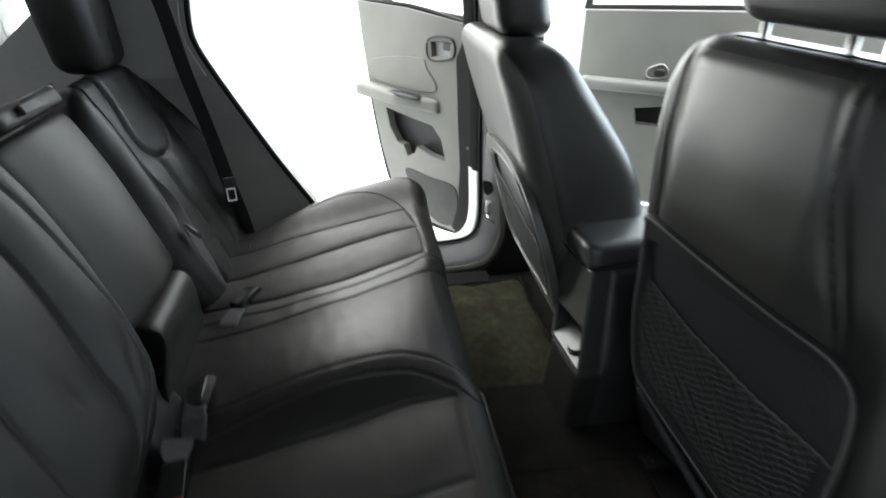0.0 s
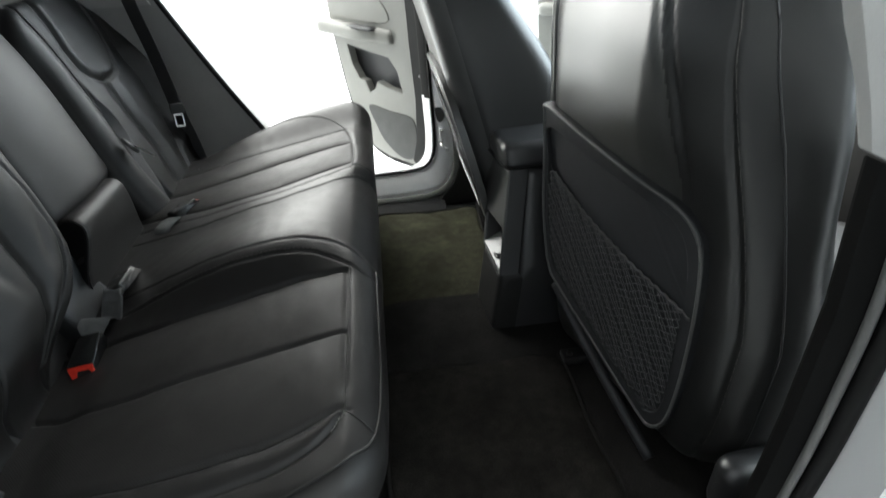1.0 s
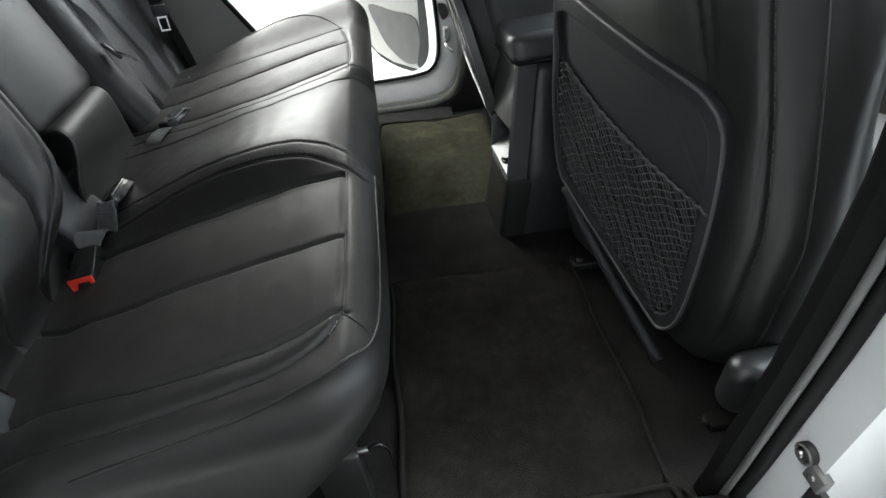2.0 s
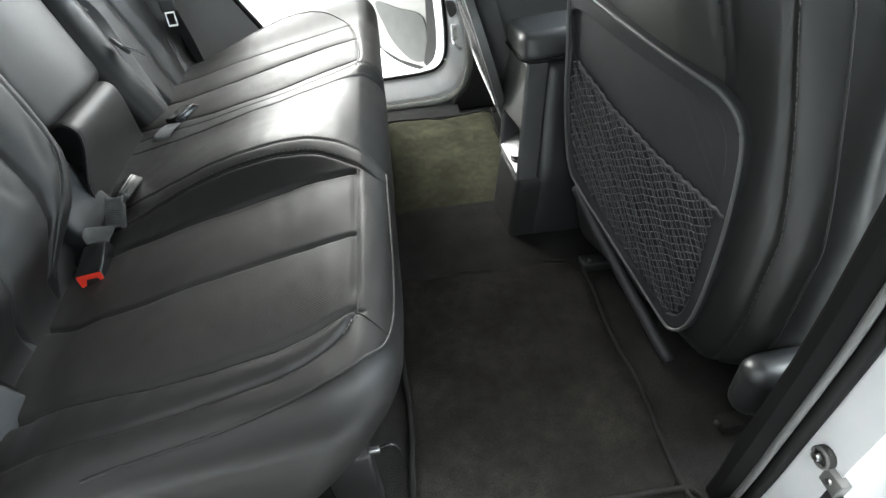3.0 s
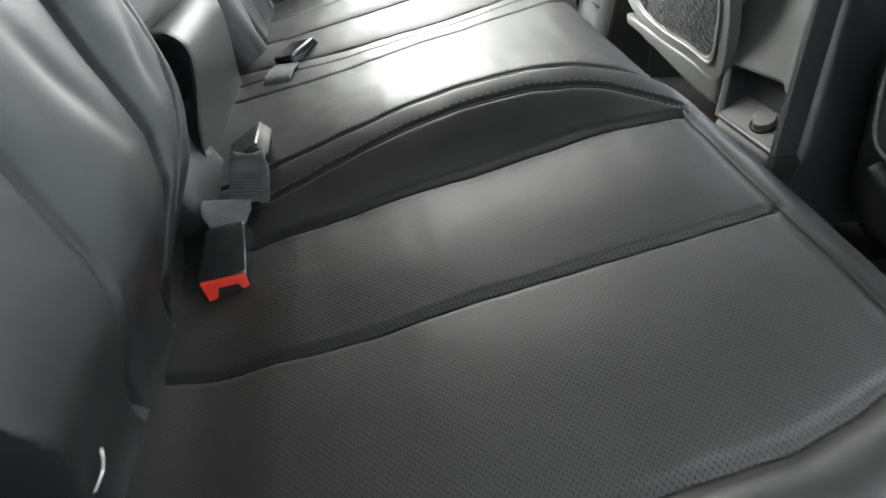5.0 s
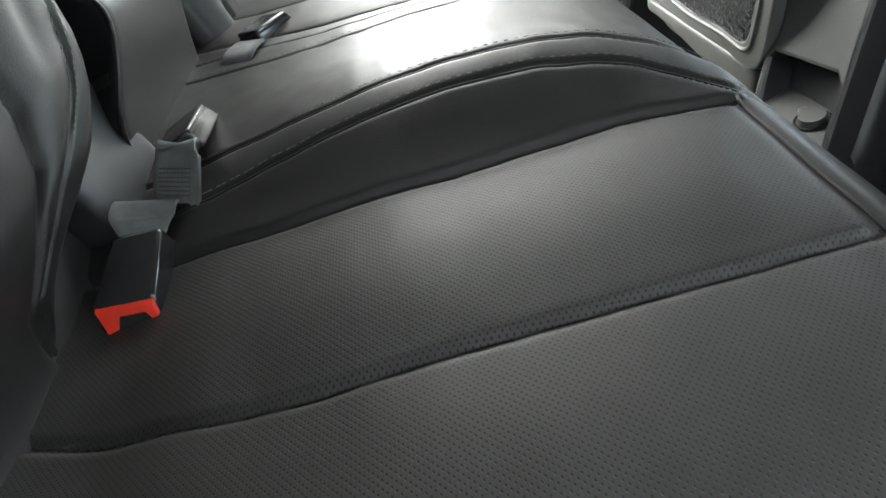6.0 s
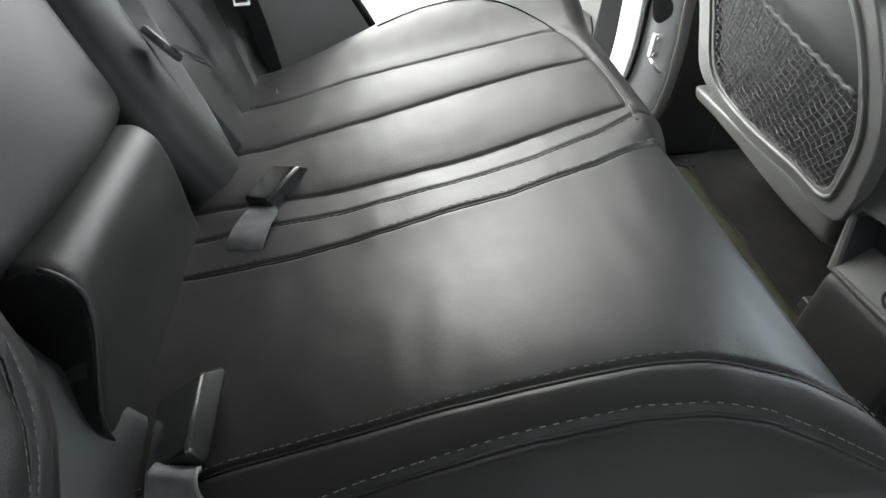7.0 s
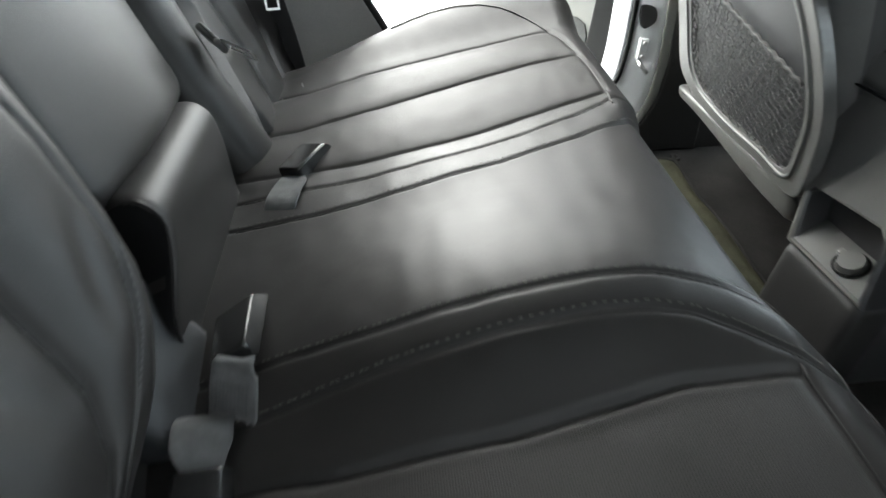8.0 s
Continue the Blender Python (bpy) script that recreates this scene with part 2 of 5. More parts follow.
def plate(outer, holes, at, back, bevel=0.0):
    """A flat panel with holes: rings of (u, v); at(u, v, w) gives the place, w = 0 the face and w = back behind it."""
    bm = bmesh.new()
    edges = []
    for ring in (outer, *holes):
        vs = [bm.verts.new((u, v, 0)) for u, v in ring]
        edges += [bm.edges.new((a, b)) for a, b in zip(vs, vs[1:] + vs[:1])]
    bmesh.ops.triangle_fill(bm, use_beauty=True, edges=edges)
    front = bm.faces[:]
    got = bmesh.ops.extrude_face_region(bm, geom=front)
    for v in got["geom"]:
        if isinstance(v, bmesh.types.BMVert):
            v.co.z = back
    if bevel:
        es = [e for e in bm.edges if len(e.link_faces) == 2 and e.calc_face_angle(0) > 1.0 and e.verts[0].co.z == 0 and e.verts[1].co.z == 0]
        bmesh.ops.bevel(bm, geom=es, offset=bevel, segments=2, affect="EDGES", profile=0.5)
    for v in bm.verts:
        v.co = at(*v.co)
    return bm


def round_ring(pts, n=6):
    """A closed smooth ring through (u, v) points."""
    m = len(pts)
    out = []
    for i in range(m):
        p0, p1, p2, p3 = (Vector((*pts[(i + k) % m], 0)) for k in (-1, 0, 1, 2))
        for k in range(n):
            t = k / n
            q = 0.5 * ((2 * p1) + (p2 - p0) * t + (2 * p0 - 5 * p1 + 4 * p2 - p3) * t * t + (3 * p1 - p0 - 3 * p2 + p3) * t ** 3)
            out.append((q.x, q.y))
    return out


def stitches(points, step=0.0046, length=0.0034, r=0.0004, lift=0.0004):
    """A row of short threads along a polyline."""
    bm = bmesh.new()
    carry = 0.0
    for a, b in zip(points, points[1:]):
        a, b = Vector(a), Vector(b)
        d = b - a
        if d.length < 1e-6:
            continue
        u = d.normalized()
        s = u.cross(Vector((0, 0, 1)))
        s = s.normalized() if s.length > 1e-4 else Vector((1, 0, 0))
        w = s.cross(u)
        t = carry
        while t + length < d.length:
            p, q = a + u * t + w * lift, a + u * (t + length) + w * lift
            vs = [bm.verts.new(c + e) for c in (p, q) for e in (s * r, w * r * 1.4, -s * r)]
            bm.faces.new((vs[0], vs[1], vs[4], vs[3]))
            bm.faces.new((vs[1], vs[2], vs[5], vs[4]))
            bm.faces.new((vs[0], vs[2], vs[1]))
            bm.faces.new((vs[3], vs[4], vs[5]))
            t += step
        carry = max(0.0, t - d.length)
    return bm


# ---- the studio and the shell of the car ----
bm = bmesh.new()
bmesh.ops.create_grid(bm, x_segments=4, y_segments=4, size=60)
for v in bm.verts:
    v.co.z = -0.36
tagged(part("ground", bm, STUDIO), "bright white seamless studio floor under the car", "floor", kind="structure")

# three unseen walls, added to hold light off the cabin
tagged(part("wall_shade", soft_box((-4.0, -1.75, -0.36), (0.75, -1.6, 5.0), 0.01), SHADE_WALL), "unseen pale grey wall added to shade the near side of the car", "wall", kind="structure")

tagged(part("wall_shade", soft_box((-4.2, -1.75, -0.36), (-4.0, 3.0, 5.0), 0.01), SHADE_WALL), "unseen plain grey wall added behind the tail of the car", "wall", kind="structure")

tagged(part("wall_shade", soft_box((0.75, -1.74, -0.36), (7.0, -1.61, 2.4), 0.01), SHADE_WALL), "unseen plain grey wall added to shade beside the front of the car", "wall", kind="structure")

# ---- cabin floor ----
def floor_shape(x, y, z):
    hump = 0.02 * (1 - smooth(abs(y - 0.0), 0.10, 0.17))
    return (x, y, z + (hump if z > 0.08 else 0))


lo, hi = (-0.6, -0.72, 0.02), (1.7, 0.72, 0.088)
tagged(part("floor", block(lo, hi, (60, 60, 2), 0.01, fn=floor_shape), CARPET), "black carpeted cabin floor with a low centre tunnel", "car floor", kind="structure")


def floor_mat(lo, hi, label, pile, tilt=0.0):
    mat = thing("floor_mat", ((lo[0] + hi[0]) / 2, (lo[1] + hi[1]) / 2, 0.09), label, "floor mat", "floor mats")

    def shape(x, y, z):
        return (x + 0.004 * math.sin(y * 23), y + (0.007 * math.sin(x * 31 + 0.5) + 0.004 * math.sin(x * 71)) * smooth(y, hi[1] - 0.10, hi[1]), z + 0.003 * noise.noise((x * 9, y * 9, 1)) + 0.008 * (1 - smooth(x, lo[0], lo[0] + 0.06)) + tilt * (y - lo[1]))
    part("carpet", block((*lo, 0.09), (*hi, 0.098), grid_for((*lo, 0), (*hi, 0.01), 0.02), 0.003, 0.03, shape), pile, mat)
    edge = [shape(*p, 0.097) for p in round_ring([(lo[0] + .012, lo[1]), (hi[0] - .012, lo[1]), (hi[0], lo[1] + .012), (hi[0], hi[1] - .012), (hi[0] - .012, hi[1]), (lo[0] + .012, hi[1]), (lo[0], hi[1] - .012), (lo[0], lo[1] + .012)], 10)]
    part("bound_edge", tube(edge, 0.005, closed=True), CARPET, mat, "black bound edge")
    return mat


# same carpet twice: far mat coloured as lit by the door, near as shaded
floor_mat((0.15, 0.095), (0.50, 0.615), "worn carpet floor mat behind the far front seat, coloured door-lit olive", MAT_LIT, 0.02)
floor_mat((0.15, -0.66), (0.56, -0.125), "worn carpet floor mat behind the near front seat, coloured shaded black", MAT_SHADED)

# ---- rear bench ----
C_LO, C_HI, C_R = (-0.47, -0.685, 0.115), (0.175, 0.665, 0.46), 0.055
S_OUT = [(-0.40, -0.535), (-0.316, -0.540), (-0.15, -0.566), (-0.063, -0.567), (0.019, -0.561), (0.062, -0.550), (0.094, -0.538), (0.116, -0.531)]
S_B = [(-0.41, -0.362), (-0.34, -0.380), (-0.26, -0.396), (-0.2, -0.401), (0.0, -0.390), (0.128, -0.383)]
S_A = [(-0.40, -0.225), (-0.32, -0.229), (-0.245, -0.238), (-0.1, -0.237), (0.03, -0.222), (0.118, -0.228)]
S_HL = [(-0.40, -0.182), (-0.2, -0.168), (-0.1, -0.164), (-0.02, -0.162), (0.024, -0.165), (0.057, -0.174), (0.087, -0.190), (0.11, -0.207), (0.15, -0.240)]
S_HU = [(-0.40, -0.128), (-0.3, -0.126), (-0.2, -0.131), (-0.1, -0.132), (0.0, -0.130), (0.03, -0.132), (0.055, -0.138), (0.089, -0.150), (0.12, -0.168), (0.16, -0.198)]
S_FL = [(-0.40, 0.096), (-0.27, 0.086), (-0.163, 0.092), (-0.046, 0.103), (0.048, 0.124), (0.12, 0.153), (0.16, 0.184)]
S_FU = [(-0.40, 0.152), (-0.30, 0.149), (-0.22, 0.143), (-0.098, 0.148), (0.0, 0.164), (0.075, 0.187), (0.13, 0.216)]
S_F2 = [(-0.40, 0.207), (-0.226, 0.189), (-0.092, 0.195), (-0.02, 0.206), (0.047, 0.221), (0.124, 0.236)]
S_F3 = [(-0.40, 0.322), (-0.319, 0.318), (-0.19, 0.336), (-0.057, 0.355), (0.043, 0.366), (0.12, 0.365)]
S_F4 = [(-0.40, 0.440), (-0.317, 0.444), (-0.219, 0.464), (-0.095, 0.472), (0.0, 0.477), (0.076, 0.479), (0.104, 0.474)]
S_EDGE = [(-0.40, -0.60), (-0.198, -0.622), (-0.16, -0.625), (-0.092, -0.623), (-0.027, -0.616), (0.035, -0.606), (0.054, -0.599), (0.077, -0.588), (0.095, -0.576), (0.106, -0.564), (0.113, -0.550), (0.117, -0.538)]
X_SEAM = 0.118
F_SEAM = [(0.19, 0.118), (0.214, 0.121), (0.245, 0.125), (0.293, 0.126), (0.33, 0.1245), (0.366, 0.121), (0.40, 0.117), (0.425, 0.113), (0.45, 0.108), (0.476, 0.100), (0.50, 0.088), (0.52, 0.074), (0.54, 0.055), (0.56, 0.030), (0.578, -0.005), (0.592, -0.05), (0.602, -0.11), (0.608, -0.18)]


def groove(d, depth, width):
    return -depth * math.exp(-(d / width) ** 2)


def cushion_top(x, y):
    """Height of the seat's top over its flat block."""
    a, hl, hu = line(x, S_A), line(x, S_HL), line(x, S_HU)
    fl, fu, f2 = line(x, S_FL), line(x, S_FU), line(x, S_F2)
    b, o, f3, f4 = line(x, S_B), line(x, S_OUT), line(x, S_F3), line(x, S_F4)
    h = 0.19 * (min(x, 0.125) - 0.115) + 0.03 * y + 0.005
    s = min(1.0, max(0.0, (x + 0.42) / 0.57))
    rise = math.sin(math.pi * s ** 1.45)
    h += 0.045 * rise * smooth(y, a - 0.02, hu) * (1 - 0.72 * smooth(y, hu, fl)) * (1 - smooth(y, fl, f2 + 0.03))
    h += 0.012 * smooth(-y, -o - 0.01, 0.66) * smooth(x, -0.40, -0.2) + 0.034 * smooth(y, f4, 0.60) * smooth(x, -0.42, 0.0)
    for p, q in ((o, b), (b, a), (f2, f3), (f3, f4)):
        if p < y < q:
            h += 0.0055 * math.sin(math.pi * (y - p) / (q - p)) * smooth(X_SEAM - x, -0.01, 0.05)
    front = (X_SEAM if y < 0 else line(y, F_SEAM)) + 0.006
    if x < front:
        end = smooth(front - x, 0.0, 0.012)
        for q, dep, wid in ((o, 0.0055, 0.006), (b, 0.0055, 0.0038), (a, 0.006, 0.0045), (f2, 0.0030, 0.0030), (f3, 0.0030, 0.0030), (f4, 0.0032, 0.0032)):
            h += groove(y - q, dep, wid) * end
        for q in (f2, f3, f4):
            h += groove(y - q, 0.0022, 0.013) * end
    for q, dep, wid in ((hl, 0.003, 0.0026), (hu, 0.003, 0.0026), (fl, 0.003, 0.0026), (fu, 0.003, 0.0026)):
        h += groove(y - q, dep, wid)
    ed = line(x, S_EDGE)
    if x < X_SEAM + 0.01:
        h += groove(y - ed, 0.003, 0.004)
        if ed < y < o:
            h += 0.007 * math.sin(math.pi * (y - ed) / max(o - ed, 0.012)) * smooth(o - ed, 0.0, 0.03)
    if o < y < a or f2 < y < f4:
        fade = smooth(y, o, o + 0.05) if y < 0 else 1.0
        h += groove(x - (X_SEAM if y < 0 else line(y, F_SEAM)), 0.004 if y < 0 else 0.003, 0.005 if y < 0 else 0.004) * fade
    h += (0.002 - 3.0 * max(0.0, x - 0.065) ** 2) * smooth(y, hu - 0.02, hu + 0.03) * (1 - smooth(y, fl - 0.01, fl + 0.04)) * smooth(x, -0.30, -0.10)
    h -= 0.022 * smooth(-x, 0.12, 0.38) * smooth(-y, 0.0, 0.3) + 0.014 * smooth(-x, 0.27, 0.36) * smooth(-y, 0.18, 0.28)
    h += 0.0014 * noise.noise((x * 11, y * 7, 3.1)) + 0.0008 * noise.noise((x * 40, y * 22, 7.7))
    return h


def cushion_bend(x, y, z):
    k = smooth(z, 0.26, 0.43)
    front = smooth(x, 0.05, 0.178)
    dz = cushion_top(x, y) * k
    low = 1 - min(1.0, max(0.0, (z - 0.115) / 0.315))
    end = smooth(-y, 0.45, 0.66)
    dx = -(0.06 + 0.13 * end) * low ** 1.6 * smooth(x, -0.25, 0.178) - 0.006 * front * end
    taper = 0.09 * smooth(y, 0.47, 0.66) * smooth(-x, 0.05, 0.36)
    return (x + dx, y + 0.03 * low * smooth(-y, 0.5, 0.68) - taper, z + dz)


def on_cushion(x, y, lift=0.0):
    z = C_HI[2]
    over = x - (C_HI[0] - C_R)
    if over > 0:
        z -= C_R - math.sqrt(max(0.0, C_R ** 2 - min(over, C_R) ** 2))
    end = abs(y) - ((-C_LO[1] if y < 0 else C_HI[1]) - C_R)
    if end > 0:
        z -= C_R - math.sqrt(max(0.0, C_R ** 2 - min(end, C_R) ** 2))
    px, py, pz = cushion_bend(x, y, z)
    return (px, py, pz + lift)


bench = thing("rear_bench_seat", (-0.1, 0, 0.1), "black leather rear bench seat with stitched panels and a raised centre", "car seat")
cushion = part("seat_cushion", block(C_LO, C_HI, (150, 560, 36), C_R, 0.105, cushion_bend), LEATHER, bench)


cushion.data.materials.append(PERFORATED)
for f in cushion.data.polygons:
    c = f.center
    if c.x < X_SEAM and f.normal.z > 0.5 and (line(c.x, S_OUT) < c.y < line(c.x, S_A) or line(c.x, S_F2) < c.y < line(c.x, S_F4)):
        f.material_index = 1


def seam_on_cushion(pts, x0, x1, dy=0.0, lift=0.001, n=60):
    return [on_cushion(x0 + (x1 - x0) * i / n, line(x0 + (x1 - x0) * i / n, pts) + dy, lift) for i in range(n + 1)]


for pts, x1 in ((S_HL, 0.15), (S_HU, 0.16), (S_FL, 0.16), (S_FU, 0.13)):
    part("piping", tube(seam_on_cushion(pts, -0.38, x1, 0.0, 0.0007), 0.0013), LEATHER, cushion)
for pts, x1, dy in ((S_HL, 0.14, 0.005), (S_HU, 0.15, 0.005), (S_FL, 0.15, 0.005), (S_FU, 0.12, -0.005)):
    tagged(part("stitching", stitches(seam_on_cushion(pts, -0.38, x1, dy, 0.0013, 120), 0.0054, 0.0038, 0.00042), STITCH, cushion, "grey thread"), kind="stuff")
tagged(part("stitching", stitches(seam_on_cushion(S_EDGE, -0.34, 0.116, -0.003, 0.0014, 160), 0.0054, 0.0042, 0.0006), STITCH_PALE, cushion, "pale grey thread"), kind="stuff")
# black cords along the seams draw the shade inside their creases
for pts in (S_OUT, S_B, S_A, S_F2, S_F3, S_F4):
    far = pts[0][1] > 0
    part("seam", tube(seam_on_cushion(pts, -0.395, 0.098 if pts is S_F4 else 0.112 if far else 0.110, 0.0, -0.0002 if far else -0.0004), 0.0006 if far else 0.0010), SEAM, cushion, "sewn seam, crease shade as a dark cord")
part("seam", tube([on_cushion(0.119 + 0.041 * k / 12, -0.536 - 0.036 * k / 12, 0.0004) for k in range(13)], 0.0014), LEATHER, cushion)
# bead along the front and the two ends
bead = [on_cushion(p.x, p.y, 0.001) for p in spline([(-0.2, -0.668, 0), (-0.04, -0.660, 0), (0.076, -0.640, 0), (0.135, -0.612, 0), (0.160, -0.57, 0), (0.166, -0.45, 0), (0.166, -0.2, 0)], 14)]
part("piping", tube(bead, 0.0022), LEATHER, cushion)
part("piping", tube([on_cushion(line(y, F_SEAM), y, 0.0006) for y in np.linspace(0.195, 0.607, 110)], 0.0012), LEATHER, cushion)
tagged(part("stitching", stitches([on_cushion(line(y, F_SEAM) + 0.005, y, 0.0010) for y in np.linspace(0.215, 0.46, 120)], 0.0054, 0.0038, 0.0004), STITCH_DARK, cushion, "dark grey thread"), kind="stuff")
part("piping", tube([on_cushion(0.121, y, -0.0006) for y in np.linspace(-0.548, -0.225, 40)], 0.0014), LEATHER, cushion)

# backrests: u up along the back, n out of it
B_UP, B_NOR = Vector((-0.433, 0, 0.901)), Vector((0.901, 0, 0.433))


def back_at(n, y, u):
    p = Vector((-0.375, 0, 0.385)) + B_UP * u + B_NOR * n
    return (p.x, y + 0.088 * smooth(u, 0.03, 0.45), p.z)


# the near backrest: its inner edge and its three seams, as rows of (u, y)
N_EDGE = [(-0.06, -0.30), (0.0, -0.245), (0.02, -0.212), (0.03, -0.188), (0.045, -0.158), (0.075, -0.120), (0.11, -0.092), (0.15, -0.080), (0.20, -0.075), (0.30, -0.072), (0.53, -0.085)]
N_STRIP = [(0.0, -0.29), (0.045, -0.225), (0.065, -0.184), (0.08, -0.160), (0.10, -0.138), (0.13, -0.118), (0.16, -0.111), (0.22, -0.108), (0.32, -0.120), (0.40, -0.129), (0.53, -0.145)]
N_INNER = [(0.0, -0.30), (0.04, -0.262), (0.06, -0.236), (0.095, -0.214), (0.13, -0.209), (0.2, -0.207), (0.30, -0.207), (0.53, -0.216)]
N_OUTER = [(0.0, -0.40), (0.045, -0.376), (0.08, -0.364), (0.15, -0.362), (0.53, -0.372)]
N_LOW = -0.12


def near_pad(y, u):
    """How far the face of the near backrest stands out."""
    a, b, c = line(u, N_STRIP), line(u, N_INNER), line(u, N_OUTER)
    low = smooth(u, -0.02, 0.10)
    h = line(y, [(-0.70, 0.0), (-0.55, 0.010), (-0.36, 0.012), (-0.21, 0.023), (-0.12, 0.038), (-0.05, 0.034)]) * (0.35 + 0.65 * low)
    for p, q, top in ((c, b, 0.007), (b, a, 0.006)):
        if p < y < q:
            h += top * math.sin(math.pi * (y - p) / (q - p)) * low
    for q, dep, wid in ((a, 0.0040, 0.0034), (b, 0.0065, 0.0036), (c, 0.0065, 0.0036)):
        h += groove(y - q, dep, wid)
    h -= 0.052 * (1 - smooth(u, -0.045, 0.055))
    # creases where the cover is pulled
    h += 0.0028 * noise.noise((y * 9, u * 7, 2.2)) + 0.0013 * noise.noise((y * 26, u * 15, 5))
    h -= 0.0045 * math.exp(-((y + 0.262 + 0.25 * (u - 0.16)) / 0.014) ** 2 - ((u - 0.17) / 0.05) ** 2)
    h -= 0.004 * math.exp(-((y + 0.155 - 0.5 * (u - 0.13)) / 0.012) ** 2 - ((u - 0.14) / 0.035) ** 2)
    return h


def near_back(n, y, u):
    y += (line(u, N_EDGE) + 0.07) * smooth(y, -0.42, -0.07)
    h = near_pad(y, u)
    u += 0.23 * smooth(-y, 0.490, 0.530) * (1 - smooth(u, -0.12, 0.36))
    return back_at(n + (h if n > -0.07 else 0), y, u)


def on_near_pad(y, u, lift=0.0):
    return back_at(near_pad(y, u) + lift, y, u)


F_U = [(0.40, 0.53), (0.387, 0.454), (0.368, 0.397), (0.373, 0.353), (0.394, 0.324), (0.425, 0.303), (0.471, 0.296), (0.52, 0.306), (0.553, 0.337), (0.575, 0.402), (0.595, 0.461), (0.62, 0.53)]
F_DOWN = [(0.451, 0.298), (0.447, 0.25), (0.452, 0.19), (0.463, 0.14), (0.465, 0.09), (0.44, 0.03), (0.41, -0.04)]
F_OUT = [(0.627, 0.53), (0.631, 0.46), (0.625, 0.40), (0.614, 0.328), (0.610, 0.264), (0.604, 0.209), (0.595, 0.155), (0.565, 0.081), (0.51, 0.0)]


def off_line(y, u, pts):
    """Distance from a polyline."""
    best = 1.0
    for (a, b), (c, d) in zip(pts, pts[1:]):
        k = min(1.0, max(0.0, ((y - a) * (c - a) + (u - b) * (d - b)) / ((c - a) ** 2 + (d - b) ** 2)))
        best = min(best, math.hypot(y - a - k * (c - a), u - b - k * (d - b)))
    return best


def far_back(n, y, u):
    h = groove(y - 0.325, 0.010, 0.006)
    du = off_line(y, u, F_U)
    h += groove(du, 0.008, 0.0045) + groove(off_line(y, u, F_DOWN), 0.009, 0.005) + groove(off_line(y, u, F_OUT), 0.009, 0.005)
    if u > 0.30 and line(u, [(0.30, 0.42), (0.35, 0.37), (0.40, 0.368), (0.53, 0.40)]) < y < line(u, [(0.30, 0.50), (0.35, 0.555), (0.53, 0.61)]):
        h += 0.006 * smooth(du, 0.0, 0.02)
    if 0.235 < y < 0.325:
        h += 0.016 * math.sin(math.pi * (y - 0.235) / 0.09)
    if y > 0.33:
        h += 0.010 * smooth(off_line(y, u, F_DOWN), 0.0, 0.05) * (1 - smooth(u, 0.25, 0.35))
    out = y - line(u, [(b, a) for a, b in F_OUT[::-1]])
    h += 0.050 * smooth(out, 0.0, 0.06) * smooth(u, 0.0, 0.15) * (1 - 0.5 * smooth(u, 0.3, 0.5))
    h += 0.003 * noise.noise((y * 9, u * 7, 8.2))
    return back_at(n + (h if n > -0.07 else 0), y, u)


def turned(lo, hi, step, r, rp, fn):
    """A block whose broad face looks along its last axis, so that rp rounds the outline of that face."""
    return block((lo[1], lo[2], lo[0]), (hi[1], hi[2], hi[0]), grid_for((lo[1], lo[2], lo[0]), (hi[1], hi[2], hi[0]), step), r, rp, lambda y, u, n: fn(n, y, u))


near_rest = part("backrest", turned((-0.14, -0.68, N_LOW), (0.0, -0.07, 0.53), 0.0034, 0.030, 0.05, near_back), LEATHER, bench)
# outer faces turned down or away go black: the shade under the pad
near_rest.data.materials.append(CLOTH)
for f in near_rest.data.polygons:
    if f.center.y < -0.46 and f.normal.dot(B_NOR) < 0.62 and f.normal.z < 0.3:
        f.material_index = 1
# crease shade of the backrest seams, laid in as black cords
for row, lift in ((N_STRIP, -0.0006), (N_INNER, 0.0), (N_OUTER, 0.0)):
    part("seam", tube([on_near_pad(line(u, row), u, lift) for u in np.linspace(0.035, 0.50, 90)], 0.0017), SEAM, near_rest, "sewn seam, crease shade as a dark cord")
for d in (-0.006, 0.006):
    run = [on_near_pad(line(u, N_STRIP) + d, u, 0.0004) for u in np.linspace(0.06, 0.50, 150)]
    tagged(part("stitching", stitches(run, 0.0054, 0.0036, 0.0004), STITCH_DARK, near_rest, "dark grey thread"), kind="stuff")
far_pad = part("backrest", turned((-0.14, 0.222, -0.15), (0.0, 0.665, 0.53), 0.0048, 0.03, 0.12, far_back), LEATHER, bench)
part("piping", tube([back_at(0.002, 0.3235, u) for u in np.linspace(0.10, 0.51, 40)], 0.0032), LEATHER, far_pad)
tagged(part("stitching", stitches([back_at(0.0045, 0.312, u) for u in np.linspace(0.06, 0.51, 120)], 0.0062, 0.0046, 0.0007), STITCH, far_pad, "grey thread"), kind="stuff")
part("centre_backrest", turned((-0.12, -0.06, 0.132), (0.004, 0.212, 0.50), 0.01, 0.02, 0.03, lambda n, y, u: back_at(n + (0.014 * math.sin(math.pi * (y + 0.03) / 0.242) if n > -0.06 else 0), y, u)), LEATHER, bench)


